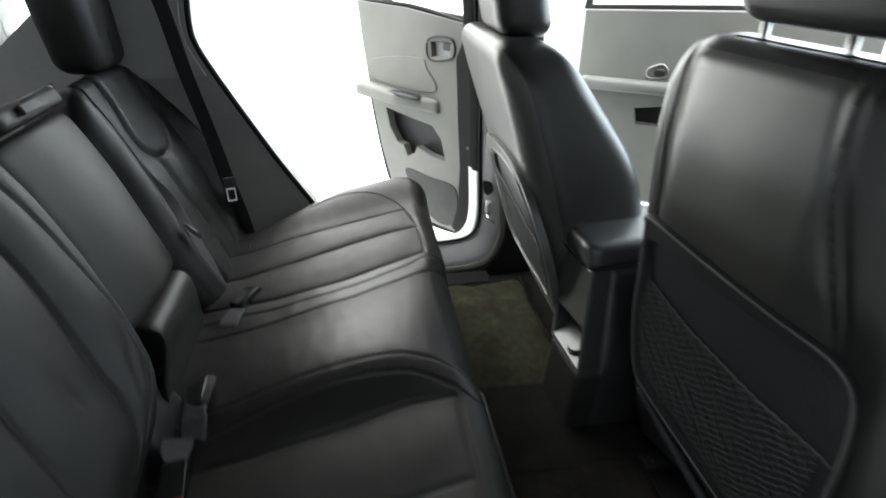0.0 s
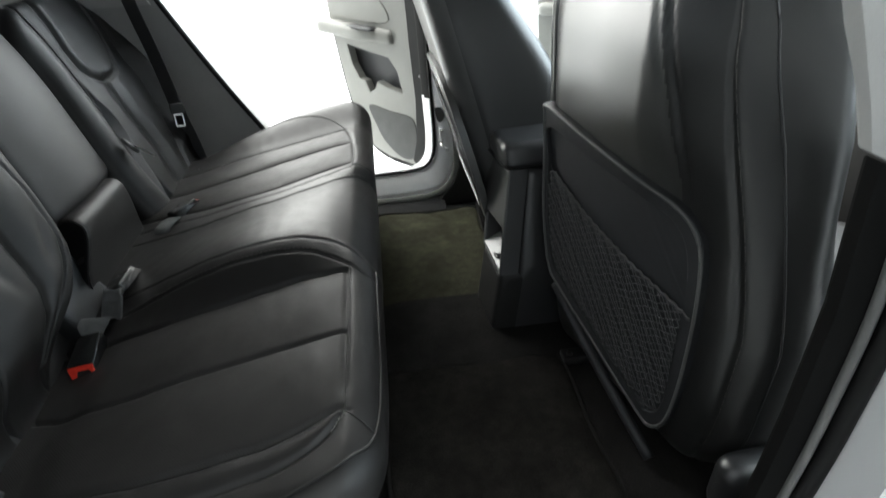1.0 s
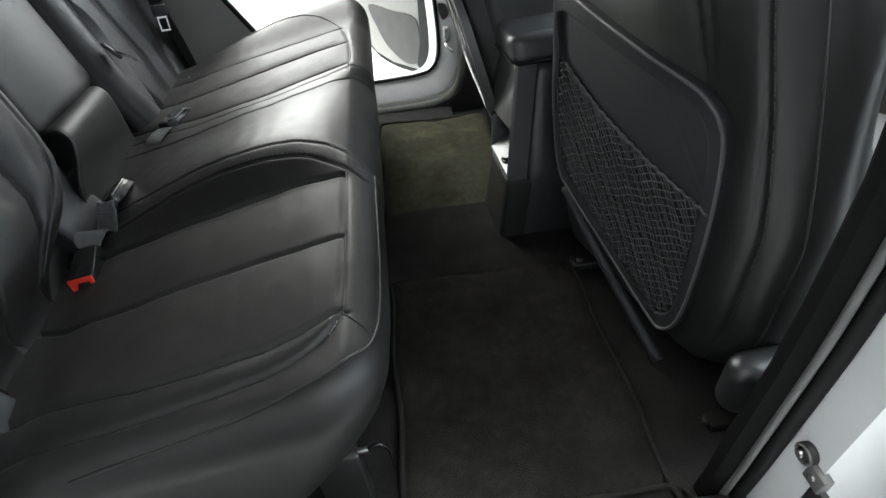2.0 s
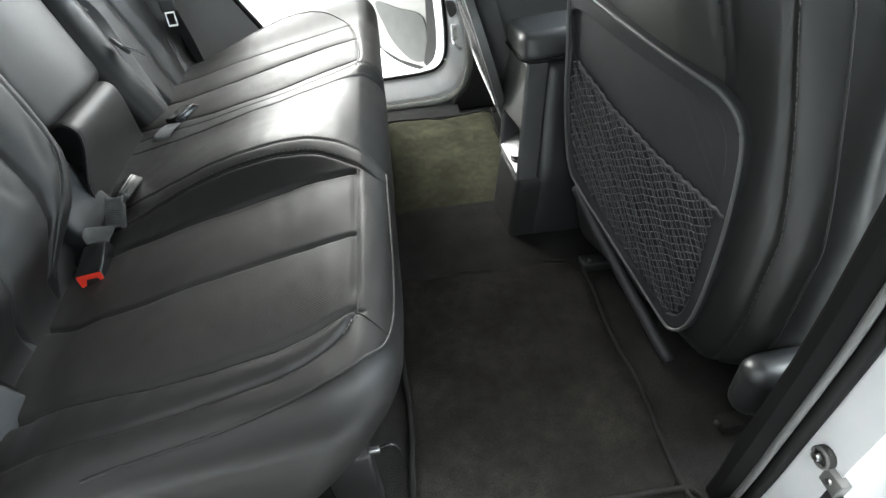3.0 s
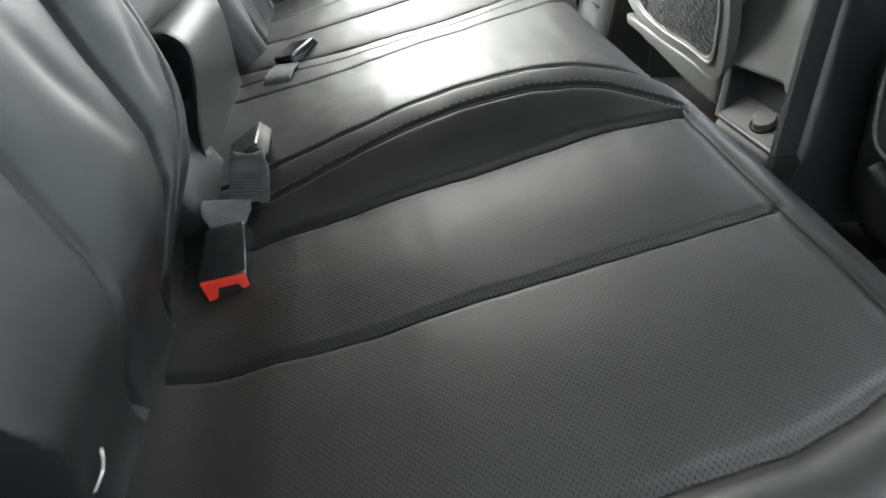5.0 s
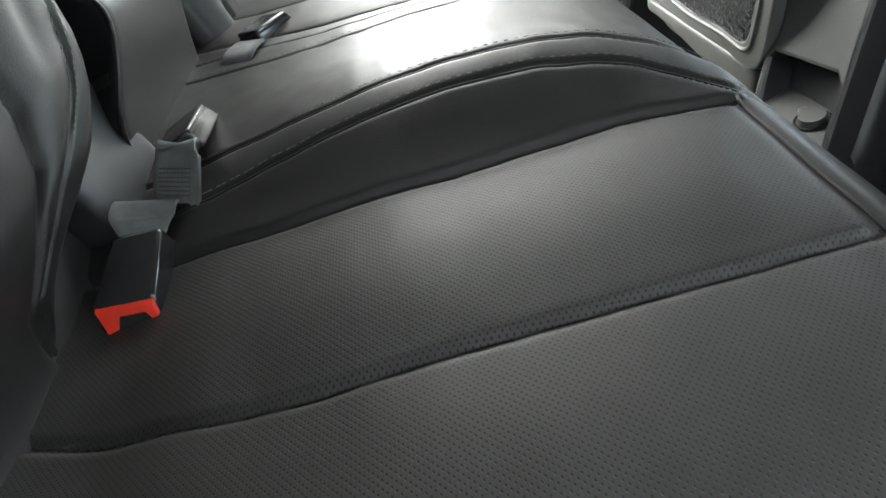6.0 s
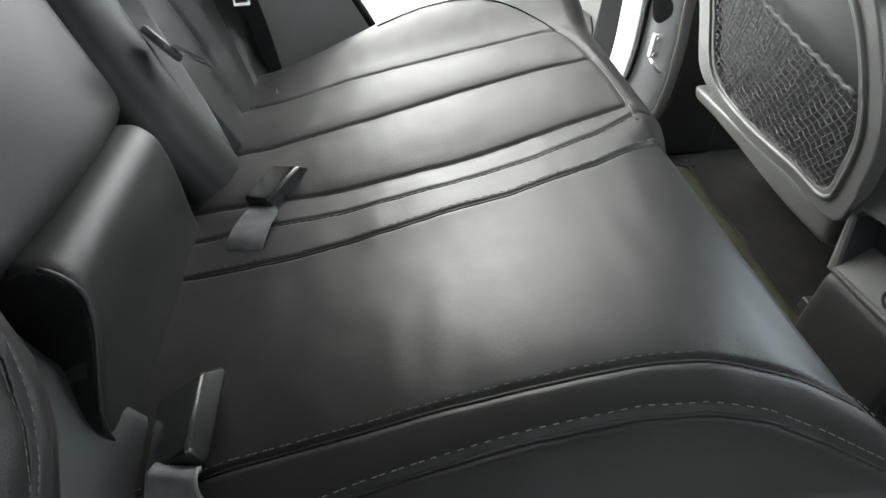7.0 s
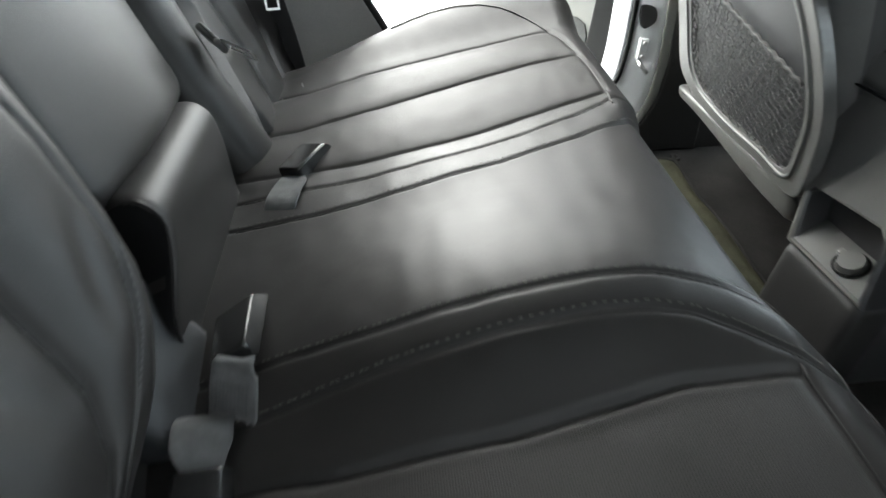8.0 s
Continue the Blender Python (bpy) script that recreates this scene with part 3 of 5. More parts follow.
def armrest_end(n, y, u):
    top = max(0.0, 0.036 - (0.140 - u)) / 0.036
    k = (n + 0.10) / 0.135
    n -= 0.036 * (1 - math.sqrt(max(0.0, 1 - top * top))) * k
    n -= 0.060 * smooth(0.118 - u, 0, 0.150) * k
    y -= 0.050 * (1 - smooth(u, 0.02, 0.105)) * (1 - smooth(y, -0.05, 0.10))
    y += 0.022 * (1 - smooth(u, 0.0, 0.12)) * smooth(y, 0.08, 0.165)
    return back_at(n, y, u)


roll = part("fold_down_armrest", turned((-0.10, -0.045, -0.02), (0.035, 0.165, 0.140), 0.004, 0.012, 0.016, armrest_end), LEATHER, bench)
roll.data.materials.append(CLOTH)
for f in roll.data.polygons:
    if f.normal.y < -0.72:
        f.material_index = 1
part("piping", tube([armrest_end(0.034, -0.043, u) for u in np.linspace(-0.01, 0.132, 30)], 0.0022), LEATHER, roll)
part("back_frame", turned((-0.16, -0.60, -0.1), (-0.05, 0.62, 0.50), 0.05, 0.01, 0.05, back_at), PLASTIC, bench)

# ---- seat belts ----
def frame_at(origin, ahead, up):
    """A pose whose local y runs ahead and z up."""
    y = Vector(ahead).normalized()
    x = y.cross(Vector(up)).normalized()
    z = x.cross(y)
    m = Matrix((x, y, z)).transposed().to_4x4()
    m.translation = origin
    return m


def belt_buckle(origin, ahead, up, label, strap, lie, wide, proud=0.0, length=0.070, width=0.054, thick=0.026):
    """A buckle head whose mouth looks ahead, on a strap that comes from the seat."""
    m = frame_at(origin, ahead, up)
    ob = thing("seat_belt_buckle", origin, label, "seat belt buckle", "rear belt buckles")
    at = lambda x, y, z: (m @ Vector((x, y, z)))
    w, t = width / 2, thick / 2

    def taper(x, y, z):
        k = 1 - 0.12 * smooth(-y, 0.0, length)
        return at(x * k, y + 0.95 * (t - z) * smooth(y, -0.02, 0), z * k)
    part("housing", soft_box((-w, -length, -t), (w, 0, t), 0.004, taper), PLASTIC_GLOSS, ob)
    bm = soft_box((-w + 0.0035, -0.003, -t + 0.003), (w - 0.0035, 0.0015, t - 0.003), 0.001, lambda x, y, z: at(x, y + 0.97 * (t - z), z))
    part("slot", bm, RUBBER, ob, "dark tongue slot")
    # the button: a bar along the top of the mouth with a deep hook at one end and a shallow one at the other
    ring = [(-w + 0.001, t - 0.002), (w - 0.002, t - 0.002), (w - 0.001, t * 0.30), (w - 0.006, t * 0.22), (w - 0.010, t * 0.55), (-w + 0.018, t * 0.55), (-w + 0.014, t * 0.08), (-w + 0.005, -t * 0.04)]
    red = plate(ring, [], lambda u, v, q: at(-u, proud - q + 1.0 * (t - v), v), proud + 0.008, 0.0012)
    part("release_button", red, RED, ob, "red release button")
    part("edge_highlight_rib", soft_box((w * 0.96, -length * 0.95, t * 0.5), (w * 1.02, -0.002, t * 0.9), 0.0006, taper), PLASTIC_GLOSS, ob)
    pts = spline([m @ Vector((0, -length + 0.004, 0)), *strap], 8)
    part("strap", ribbon(pts, lie, wide, 0.003), WEB, ob, "short grey webbing strap")
    return ob


# near buckle lies face up with its red button towards the near door
belt_buckle((-0.350, -0.270, 0.343), (0.03, -0.93, -0.34), (-0.16, -0.34, 0.93), "black belt buckle with a red button lying on the seat", [(-0.354, -0.200, 0.376), (-0.357, -0.178, 0.378), (-0.360, -0.160, 0.364), (-0.364, -0.145, 0.335)], (1, 0.05, -0.08), (0.030, 0.050, 0.050, 0.048), 0.003, 0.062, 0.048, 0.030)
mid = belt_buckle((-0.343, -0.057, 0.388), (-0.10, 0.98, -0.12), (-0.52, 0.04, 0.85), "black belt buckle lying flat on the raised centre of the seat", [(-0.330, -0.136, 0.409), (-0.3315, -0.142, 0.402), (-0.334, -0.153, 0.387), (-0.337, -0.166, 0.367), (-0.339, -0.172, 0.355)], (0.892, -0.415, 0.17), (0.028, 0.034, 0.050, 0.052, 0.052, 0.052), 0.0, 0.070, 0.048, 0.024)
p_top, p_low, p_wide = Vector((-0.330, -0.136, 0.409)), Vector((-0.337, -0.166, 0.367)), Vector((0.892, -0.415, 0.17)).normalized()
p_out = (p_low - p_top).cross(p_wide).normalized() * 0.0024
patch = bmesh.new()
for k in range(7):
    mid_row = p_top.lerp(p_low, 0.42 + 0.075 * k) + p_out
    row = stitches([tuple(mid_row - p_wide * 0.019), tuple(mid_row + p_wide * 0.019)], 0.0042, 0.003, 0.0006)
    me = bpy.data.meshes.new("tmp")
    row.to_mesh(me)
    row.free()
    patch.from_mesh(me)
    bpy.data.meshes.remove(me)
tagged(part("stitching", patch, WEB_BLACK, mid, "dark thread"), kind="stuff")
belt_buckle((-0.288, 0.242, 0.395), (0.50, 0.84, 0.10), (-0.28, 0.05, 1.0), "black belt buckle on a short grey strap", [(-0.316, 0.167, 0.396), (-0.322, 0.142, 0.396), (-0.326, 0.122, 0.391), (-0.334, 0.106, 0.365)], (0.90, -0.38, 0.18), (0.028, 0.042, 0.045, 0.045), 0.0, 0.062, 0.044, 0.032)

# centre belt: from the top of the far backrest down the strip to the seat
belt = thing("centre_seat_belt", back_at(0.02, 0.27, 0.0), "black centre seat belt hanging down the backrest with a steel tongue", "seat belt")
path = spline([back_at(-0.02, 0.326, 0.30), back_at(0.004, 0.324, 0.24), back_at(0.014, 0.322, 0.17), back_at(0.012, 0.318, 0.10), back_at(0.006, 0.312, 0.04), back_at(-0.01, 0.305, -0.03)], 10)
twist = [Vector((0.7, 0.4, 0.3)).lerp(Vector((0.1, 1, 0)), smooth(i / len(path), 0.1, 0.45)) for i in range(len(path))]
part("webbing", ribbon(path, twist, 0.038), WEB_BLACK, belt)
tm = frame_at((-0.394, 0.289, 0.533), (0.055, -0.049, -0.027), (0.6875, 0.4638, 0.5587))
tat = lambda x, y, z: tm @ Vector((x, y, z))
part("tongue_grip", soft_box((-0.016, -0.038, -0.005), (0.018, 0.0, 0.005), 0.004, tat), PANEL, belt, "black plastic tongue grip")
part("tongue_plate", soft_box((0.004, -0.022, 0.001), (0.032, -0.002, 0.004), 0.001, tat), PANEL, belt, "grey tongue plate")
part("tongue_blade", plate([(-0.010, -0.002), (0.010, -0.002), (0.010, 0.044), (-0.010, 0.044)], [[(-0.0074, 0.004), (0.0074, 0.004), (0.0074, 0.040), (-0.0074, 0.040)]], lambda u, v, w: tat(u, v, w + 0.004 + 0.25 * max(0.0, v)), 0.0025), STEEL, belt, "bright steel tongue")

# far outer belt: from the pillar to the seat
belt = thing("far_seat_belt", (-0.40, 0.66, 0.40), "black shoulder belt hanging from the far pillar with a steel tongue", "seat belt")
path = [(-0.515, 0.705, 1.12), (-0.478, 0.70, 0.99), (-0.456, 0.695, 0.82), (-0.420, 0.665, 0.66), (-0.386, 0.610, 0.54), (-0.366, 0.600, 0.44), (-0.355, 0.60, 0.34)]
part("webbing", ribbon(spline(path, 10), (0.8, -0.35, 0.25), 0.047), WEB_BLACK, belt)
tm2 = frame_at((-0.374, 0.572, 0.531), (0.05, -0.30, -1), (0.35, -0.85, 0.3))
tat2 = lambda x, y, z: tm2 @ Vector((x, y, z))
part("tongue_grip", soft_box((-0.018, -0.03, -0.006), (0.018, 0.0, 0.006), 0.004, tat2), PLASTIC_GREY, belt, "grey plastic tongue grip")
part("tongue_blade", plate([(-0.012, -0.002), (0.012, -0.002), (0.012, 0.036), (-0.012, 0.036)], [[(-0.0092, 0.004), (0.0092, 0.004), (0.0092, 0.032), (-0.0092, 0.032)]], lambda u, v, w: tat2(u, v, w), 0.0025), STEEL, belt, "bright steel tongue")
belt = thing("anchor_strap", (-0.37, 0.52, 0.38), "grey webbing anchor strap at the crack of the seat", "belt strap")
part("webbing", ribbon(spline([(-0.36, 0.50, 0.36), (-0.350, 0.49, 0.378), (-0.344, 0.465, 0.384), (-0.348, 0.44, 0.372)], 8), (0.4, 0.7, 0.3), 0.04, 0.003), WEB, belt)

# ---- plastic pieces round the foot of the near backrest ----
trim = thing("backrest_hinge_cover", (-0.40, -0.13, 0.40), "dark grey plastic hinge cover beside the fold-down armrest", "plastic cover")
part("cover", turned((-0.05, -0.19, -0.035), (0.0, -0.060, 0.34), 0.010, 0.008, 0.012, lambda n, y, u: back_at(n - 0.012, y, u)), HINGE, trim)
part("slot", tube([back_at(-0.012, y, u) for y, u in ((-0.080, 0.165), (-0.077, 0.115), (-0.077, 0.098), (-0.080, 0.086), (-0.087, 0.079), (-0.096, 0.078), (-0.110, 0.088))], 0.002), RUBBER, trim, "dark finger slot")
trim = thing("backrest_hinge_cover", (-0.40, -0.53, 0.33), "dark grey plastic hinge cover at the outer foot of the backrest", "plastic cover")
part("cover", turned((-0.06, -0.585, -0.13), (-0.020, -0.490, -0.01), 0.008, 0.008, 0.018, back_at), HINGE, trim)
clip = thing("seat_cover_clip", back_at(-0.03, -0.47, 0.0), "thin steel wire clip in the crease of the seat", "wire clip")
part("wire", tube(spline([back_at(-0.036, -0.450, -0.004), back_at(-0.026, -0.460, -0.003), back_at(-0.022, -0.474, -0.006), back_at(-0.028, -0.486, -0.010)], 6), 0.0008, 8), STEEL, clip)
trim = thing("seat_side_trim", (-0.42, -0.62, 0.3), "matte black plastic side trim beside the backrest", "plastic trim")
part("panel", turned((-0.14, -0.72, -0.10), (-0.035, -0.47, 0.20), 0.012, 0.02, 0.03, back_at), MATTE, trim)

# ---- head restraint of the far rear place, and the top of the centre back ----
hr = thing("rear_head_restraint", (-0.64, 0.60, 0.86), "black leather rear head restraint on the far backrest", "headrest")


def hr_bend(x, y, z):
    k = smooth(z, 0.86, 1.0)
    return (x - 0.10 * (z - 0.86) * 0.5, y + 0.012 * (1 - k) * (1 if y > 0.6 else -1) * -1, z)


part("pad", block((-0.70, 0.50, 0.852), (-0.58, 0.715, 1.09), (14, 24, 24), 0.035, 0.05, hr_bend), LEATHER, hr)
for y in (0.555, 0.655):
    part("post", tube([(-0.645, y, 0.80), (-0.645, y, 0.90)], 0.006, 8), STEEL, hr, "steel post")
top = thing("backrest_top_trim", (-0.62, 0.2, 0.86), "black plastic trim with bright release levers on the backrest top", "seat trim")
part("trim_strip", turned((-0.10, 0.02, 0.505), (0.005, 0.24, 0.545), 0.012, 0.012, 0.014, back_at), PLASTIC, top)
part("lever", soft_box((-0.01, -0.03, -0.004), (0.01, 0.03, 0.004), 0.003, lambda x, y, z: back_at(0.012 + z, 0.11 + y, 0.525 + x)), PLASTIC, top, "black release lever")
part("lever", soft_box((-0.006, -0.010, -0.004), (0.006, 0.010, 0.004), 0.003, lambda x, y, z: back_at(-0.01 + z, 0.25 + y, 0.54 + x)), PLASTIC_GLOSS, top, "black belt guide")

# ---- near front seat: a local frame, e along its back towards the near door, w out to the rear ----
N0, N_E, N_W = Vector((0.535, -0.018, 0)), Vector((0.2516, -0.9678, 0)), Vector((-0.9678, -0.2516, 0))


def near_at(e, z, w):
    e = e - 0.10 * (z - 0.6) * (1 - min(1, max(0, e / 0.5))) - 0.03 * (1 - smooth(z, 0.2, 0.5)) * (1 - e / 0.5) * -1
    w = w + smooth(z, 0.55, 0.74) * (0.16 * e if e < 0.30 else 0.048 * (1 - smooth(e, 0.30, 0.52))) * (e > 0)
    p = N0 + N_E * e + N_W * w
    return (p.x, p.y, z)


def near_seat_shell(e, z, w):
    h = 0.0
    if w > -0.07:
        h -= 0.05 * smooth(e, 0.44, 0.60) ** 1.5 + 0.02 * smooth(-e, -0.06, 0.05)
        h += groove(e - (0.335 + 0.08 * smooth(0.97 - z, 0, 0.35) - 0.02), 0.004, 0.005) * smooth(z, 0.60, 0.66)
        h += groove(e - (0.315 + 0.08 * smooth(0.97 - z, 0, 0.35) - 0.02), 0.003, 0.005) * smooth(z, 0.60, 0.66)
        edge = 0.445 + 0.065 * smooth(0.92 - z, 0, 0.5)
        h += groove(e - edge, 0.005, 0.004)
        h += 0.004 * math.sin(math.pi * min(1, max(0, (e - edge) / 0.07)))
        h += groove(e - 0.018, 0.008, 0.006) * smooth(z, 0.6, 0.64)
        h += 0.0015 * noise.noise((e * 9, z * 5, 4.4))
        h -= 0.03 * smooth(z, 0.80, 1.0)
    else:
        h -= 0.05 * smooth(e, 0.3, 0.6) * (1 - smooth(z, 0.45, 0.6))
    edge = e
    if e > 0.3:
        slim = line(z, [(0.0, 0.0), (0.45, 0.01), (0.60, 0.035), (0.73, 0.055), (0.81, 0.075), (0.86, 0.09), (0.895, 0.11), (0.93, 0.13), (0.97, 0.145), (1.0, 0.15)])
        edge = e - slim * smooth(e, 0.35, 0.585) - 0.03 * smooth(0.3 - z, 0, 0.2) * smooth(e, 0.3, 0.6)
        edge -= 0.65 * max(0.0, -w - 0.02) * smooth(e, 0.38, 0.585) * smooth(z, 0.40, 0.65)
    return near_at(edge, z, w + h)


seat = thing("passenger_seat", (0.62, -0.3, 0.1), "black leather front passenger seat with a net pocket on its back", "car seat", "front seats")
shell = part("backrest", block((-0.045, 0.14, -0.17), (0.585, 0.985, 0.0), (104, 140, 14), 0.045, 0.10, near_seat_shell), LEATHER_BACK, seat)
# rear faces up to the seam are paler and glossier, for the door sheen
shell.data.materials.append(BACK_PANEL)
for f in shell.data.polygons:
    c = f.center
    e, w = (c - N0).dot(N_E), (c - N0).dot(N_W)
    if f.normal.dot(N_W) > 0.75 and e < 0.295 + 0.08 * smooth(0.97 - c.z, 0, 0.35) and c.z > 0.55:
        f.material_index = 1
run = [near_seat_shell(0.456 + 0.065 * smooth(0.92 - z, 0, 0.5), z, 0.001) for z in np.linspace(0.22, 0.95, 130)]
tagged(part("stitching", stitches([tuple(p) for p in run], 0.0062, 0.0046, 0.0005), STITCH_PALE, shell, "pale grey thread"), kind="stuff")
part("piping", tube([near_seat_shell(0.515 + 0.05 * smooth(0.92 - z, 0, 0.5), z, 0.0006) for z in np.linspace(0.22, 0.965, 90)], 0.0016), LEATHER_BACK, shell)
# pocket panel on the back, open for the net
P_OUT = [(0.022, 0.664), (0.19, 0.645), (0.345, 0.624), (0.400, 0.606), (0.432, 0.570), (0.447, 0.50), (0.453, 0.40), (0.450, 0.29), (0.437, 0.215), (0.405, 0.176), (0.36, 0.180), (0.2, 0.232), (0.05, 0.285), (0.010, 0.315), (0.003, 0.40), (0.008, 0.54), (0.010, 0.640)]
P_NET = [(0.030, 0.620), (0.19, 0.608), (0.340, 0.591), (0.382, 0.577), (0.406, 0.546), (0.420, 0.49), (0.427, 0.40), (0.424, 0.30), (0.412, 0.230), (0.385, 0.203), (0.355, 0.205), (0.2, 0.258), (0.06, 0.312), (0.030, 0.340), (0.022, 0.42), (0.026, 0.55)]
near_plate = lambda u, v, w: near_at(u, v, 0.012 - w)
panel = part("pocket_panel", plate(round_ring(P_OUT), [round_ring(P_NET)], near_plate, 0.02, 0.003), PLASTIC_GREY, seat, "black moulded plastic panel with a recessed pocket")
part("pocket_floor", plate(round_ring([(u + (0.22 - u) * -0.03, v) for u, v in P_NET]), [], lambda u, v, w: near_at(u, v, 0.002 - w), 0.01), PLASTIC_GREY, panel)
part("rim", tube([near_at(u, v, 0.012) for u, v in round_ring([(0.22 + (u - 0.22) * 0.985, 0.38 + (v - 0.38) * 0.985) for u, v in P_OUT], 8)], 0.0032, closed=True), PANEL, panel)
part("lower_strip", tube(spline([near_at(0.016, 0.268, 0.0), near_at(0.2, 0.190, 0.008), near_at(0.42, 0.104, 0.01)], 10), 0.011, 8), PLASTIC_GREY, panel)


def inside(u, v, ring):
    hit = False
    for (a, b), (c, d) in zip(ring, ring[1:] + ring[:1]):
        if (b > v) != (d > v) and u < (c - a) * (v - b) / (d - b) + a:
            hit = not hit
    return hit


def pocket_net(ring, top, at, name_of, pitch=0.014, r=0.0011, sag=0.004):
    """Slanting elastic cords, both ways, within the ring and under the line top."""
    bm = bmesh.new()
    us, vs = [p[0] for p in ring], [p[1] for p in ring]
    u0, u1, v0, v1 = min(us), max(us), min(vs), max(vs)
    for slope in (0.5, -1.3):
        c = -1.2
        while c < 2.0:
            run = []
            n = 60
            for i in range(n + 1):
                u = u0 + (u1 - u0) * i / n
                v = c + slope * (u - u0) + 0.002 * math.sin(u * 90 + c * 60)
                ok = inside(u, v, ring) and v < line(u, top)
                if ok:
                    run.append(at(u, v, sag + 0.0012 * math.sin(u * 200 + v * 170)))
                if (not ok or i == n) and run:
                    if len(run) > 2:
                        t = tube(run, r, 4)
                        me = bpy.data.meshes.new("tmp")
                        t.to_mesh(me)
                        t.free()
                        bm.from_mesh(me)
                        bpy.data.meshes.remove(me)
                    run = []
            c += pitch
    return bm


n_ring = round_ring(P_NET)
n_top = [(0.02, 0.552), (0.07, 0.525), (0.16, 0.492), (0.30, 0.462), (0.45, 0.446)]
net = part("pocket_net", pocket_net(n_ring, n_top, lambda u, v, w: near_at(u, v, 0.006 + w), "net"), CORD, panel, "dark elastic net")
part("elastic_hem", tube([near_at(u, line(u, n_top) + 0.002 * math.sin(u * 300), 0.011) for u in np.linspace(0.05, 0.44, 80)], 0.003), CORD, panel, "thick elastic hem")
hr = thing("front_head_restraint", (0.66, -0.2, 1.0), "black leather head restraint of the near front seat", "headrest", "front head restraints")
part("pad", block((0.075, 1.012, -0.17), (0.355, 1.22, -0.03), (24, 18, 14), 0.04, 0.05, lambda e, z, w: near_at(e, z, w)), LEATHER_BACK, hr)
for e in (0.10, 0.24):
    part("post", tube([near_at(e, 0.94, -0.10), near_at(e, 1.02, -0.10)], 0.007, 8), STEEL, hr, "steel post")
# seat base and runner
base = part("seat_base", block((0.74, -0.55, 0.12), (1.25, -0.06, 0.36), (20, 20, 10), 0.05, 0.06), LEATHER, seat)
part("recliner_cover", block((0.66, -0.60, 0.14), (0.84, -0.54, 0.25), (14, 10, 14), 0.025, 0.03, lambda x, y, z: (x, y, z + 0.1 * (x - 0.6))), CONSOLE_SIDE, seat, "grey plastic recliner cover")
part("runner", soft_box((0.66, -0.585, 0.088), (1.1, -0.555, 0.108), 0.004), CARPET, seat, "black seat runner")
part("runner_bolt", block((0.652, -0.575, 0.094), (0.664, -0.563, 0.106), (4, 4, 4), 0.005, 0.006), PLASTIC, seat, "dark steel bolt")
part("runner", soft_box((0.56, -0.17, 0.09), (1.1, -0.135, 0.112), 0.004), PLASTIC, seat, "black seat runner")
part("runner_bolt", block((0.57, -0.162, 0.108), (0.584, -0.148, 0.12), (4, 4, 4), 0.005, 0.006), PLASTIC, seat, "dark steel bolt")

# ---- far front seat ----
def far_at(y, z, w):
    """y across, w out to the rear."""
    return (0.455 - 0.27 * (z - 0.33) - w, y + 0.17 * smooth(z, 0.42, 0.88), z)


def far_seat_shell(y, z, w):
    mid = abs(y - 0.36) / 0.28
    deep = smooth(-w, 0.04, 0.22)
    h = -0.035 * smooth(mid, 0.7, 1.05) * (1 - deep)
    h += (0.09 * smooth(z, 0.62, 0.92) - 0.03 * smooth(mid, 0.5, 0.9)) * deep
    if w > -0.03:
        h += groove(mid - 0.80, 0.006, 0.02) * smooth(y, 0.30, 0.42)
    y += 0.095 * (1 - smooth(z, 0.42, 0.80)) * smooth(0.40 - y, 0.0, 0.25)
    return far_at(y, z, w + h)


seat = thing("driver_seat", (0.6, 0.36, 0.1), "black leather driver's seat with a net pocket on its back", "car seat", "front seats")
shell = part("backrest", block((0.085, 0.24, -0.24), (0.645, 0.93, 0.0), (70, 84, 14), 0.045, 0.12, far_seat_shell), LEATHER_BACK, seat)
# rear-facing vinyl coloured paler, for the door light glancing off it
shell.data.materials.append(PANEL)
for f in shell.data.polygons:
    if f.normal.x < -0.45:
        f.material_index = 1
Q_OUT = [(0.19, 0.30), (0.30, 0.305), (0.46, 0.305), (0.575, 0.335), (0.605, 0.40), (0.60, 0.56), (0.54, 0.64), (0.30, 0.655), (0.19, 0.60), (0.160, 0.46), (0.165, 0.36)]
Q_NET = [(0.225, 0.333), (0.30, 0.335), (0.42, 0.335), (0.515, 0.355), (0.55, 0.42), (0.54, 0.55), (0.48, 0.605), (0.30, 0.615), (0.225, 0.57), (0.20, 0.46), (0.205, 0.38)]
far_plate = lambda u, v, w: (0.455 - 0.27 * (v - 0.33) - 0.014 + w, u + 0.07 * smooth(v, 0.42, 0.7), v)
panel = part("pocket_panel", plate(round_ring(Q_OUT), [round_ring(Q_NET)], far_plate, 0.02, 0.003), PANEL, seat, "dark grey moulded plastic panel with a recessed pocket")
part("pocket_floor", plate(round_ring(Q_NET), [], lambda u, v, w: far_plate(u, v, w + 0.011), 0.008), PLASTIC_GREY, panel)
part("rim", tube([far_plate(u, v, 0) for u, v in round_ring([(0.38 + (u - 0.38) * 1.07, 0.46 + (v - 0.46) * 1.07) for u, v in Q_NET], 8)], 0.004, closed=True), PANEL, panel)
q_top = [(0.18, 0.475), (0.3, 0.50), (0.45, 0.535), (0.56, 0.555)]
part("pocket_net", pocket_net(round_ring(Q_NET), q_top, lambda u, v, w: far_plate(u, v, 0.006 - w), "net"), CORD, panel, "dark elastic net")
part("elastic_hem", tube([far_plate(u, line(u, q_top) + 0.002 * math.sin(u * 300), -0.001) for u in np.linspace(0.205, 0.54, 70)], 0.003), CORD, panel, "thick elastic hem")
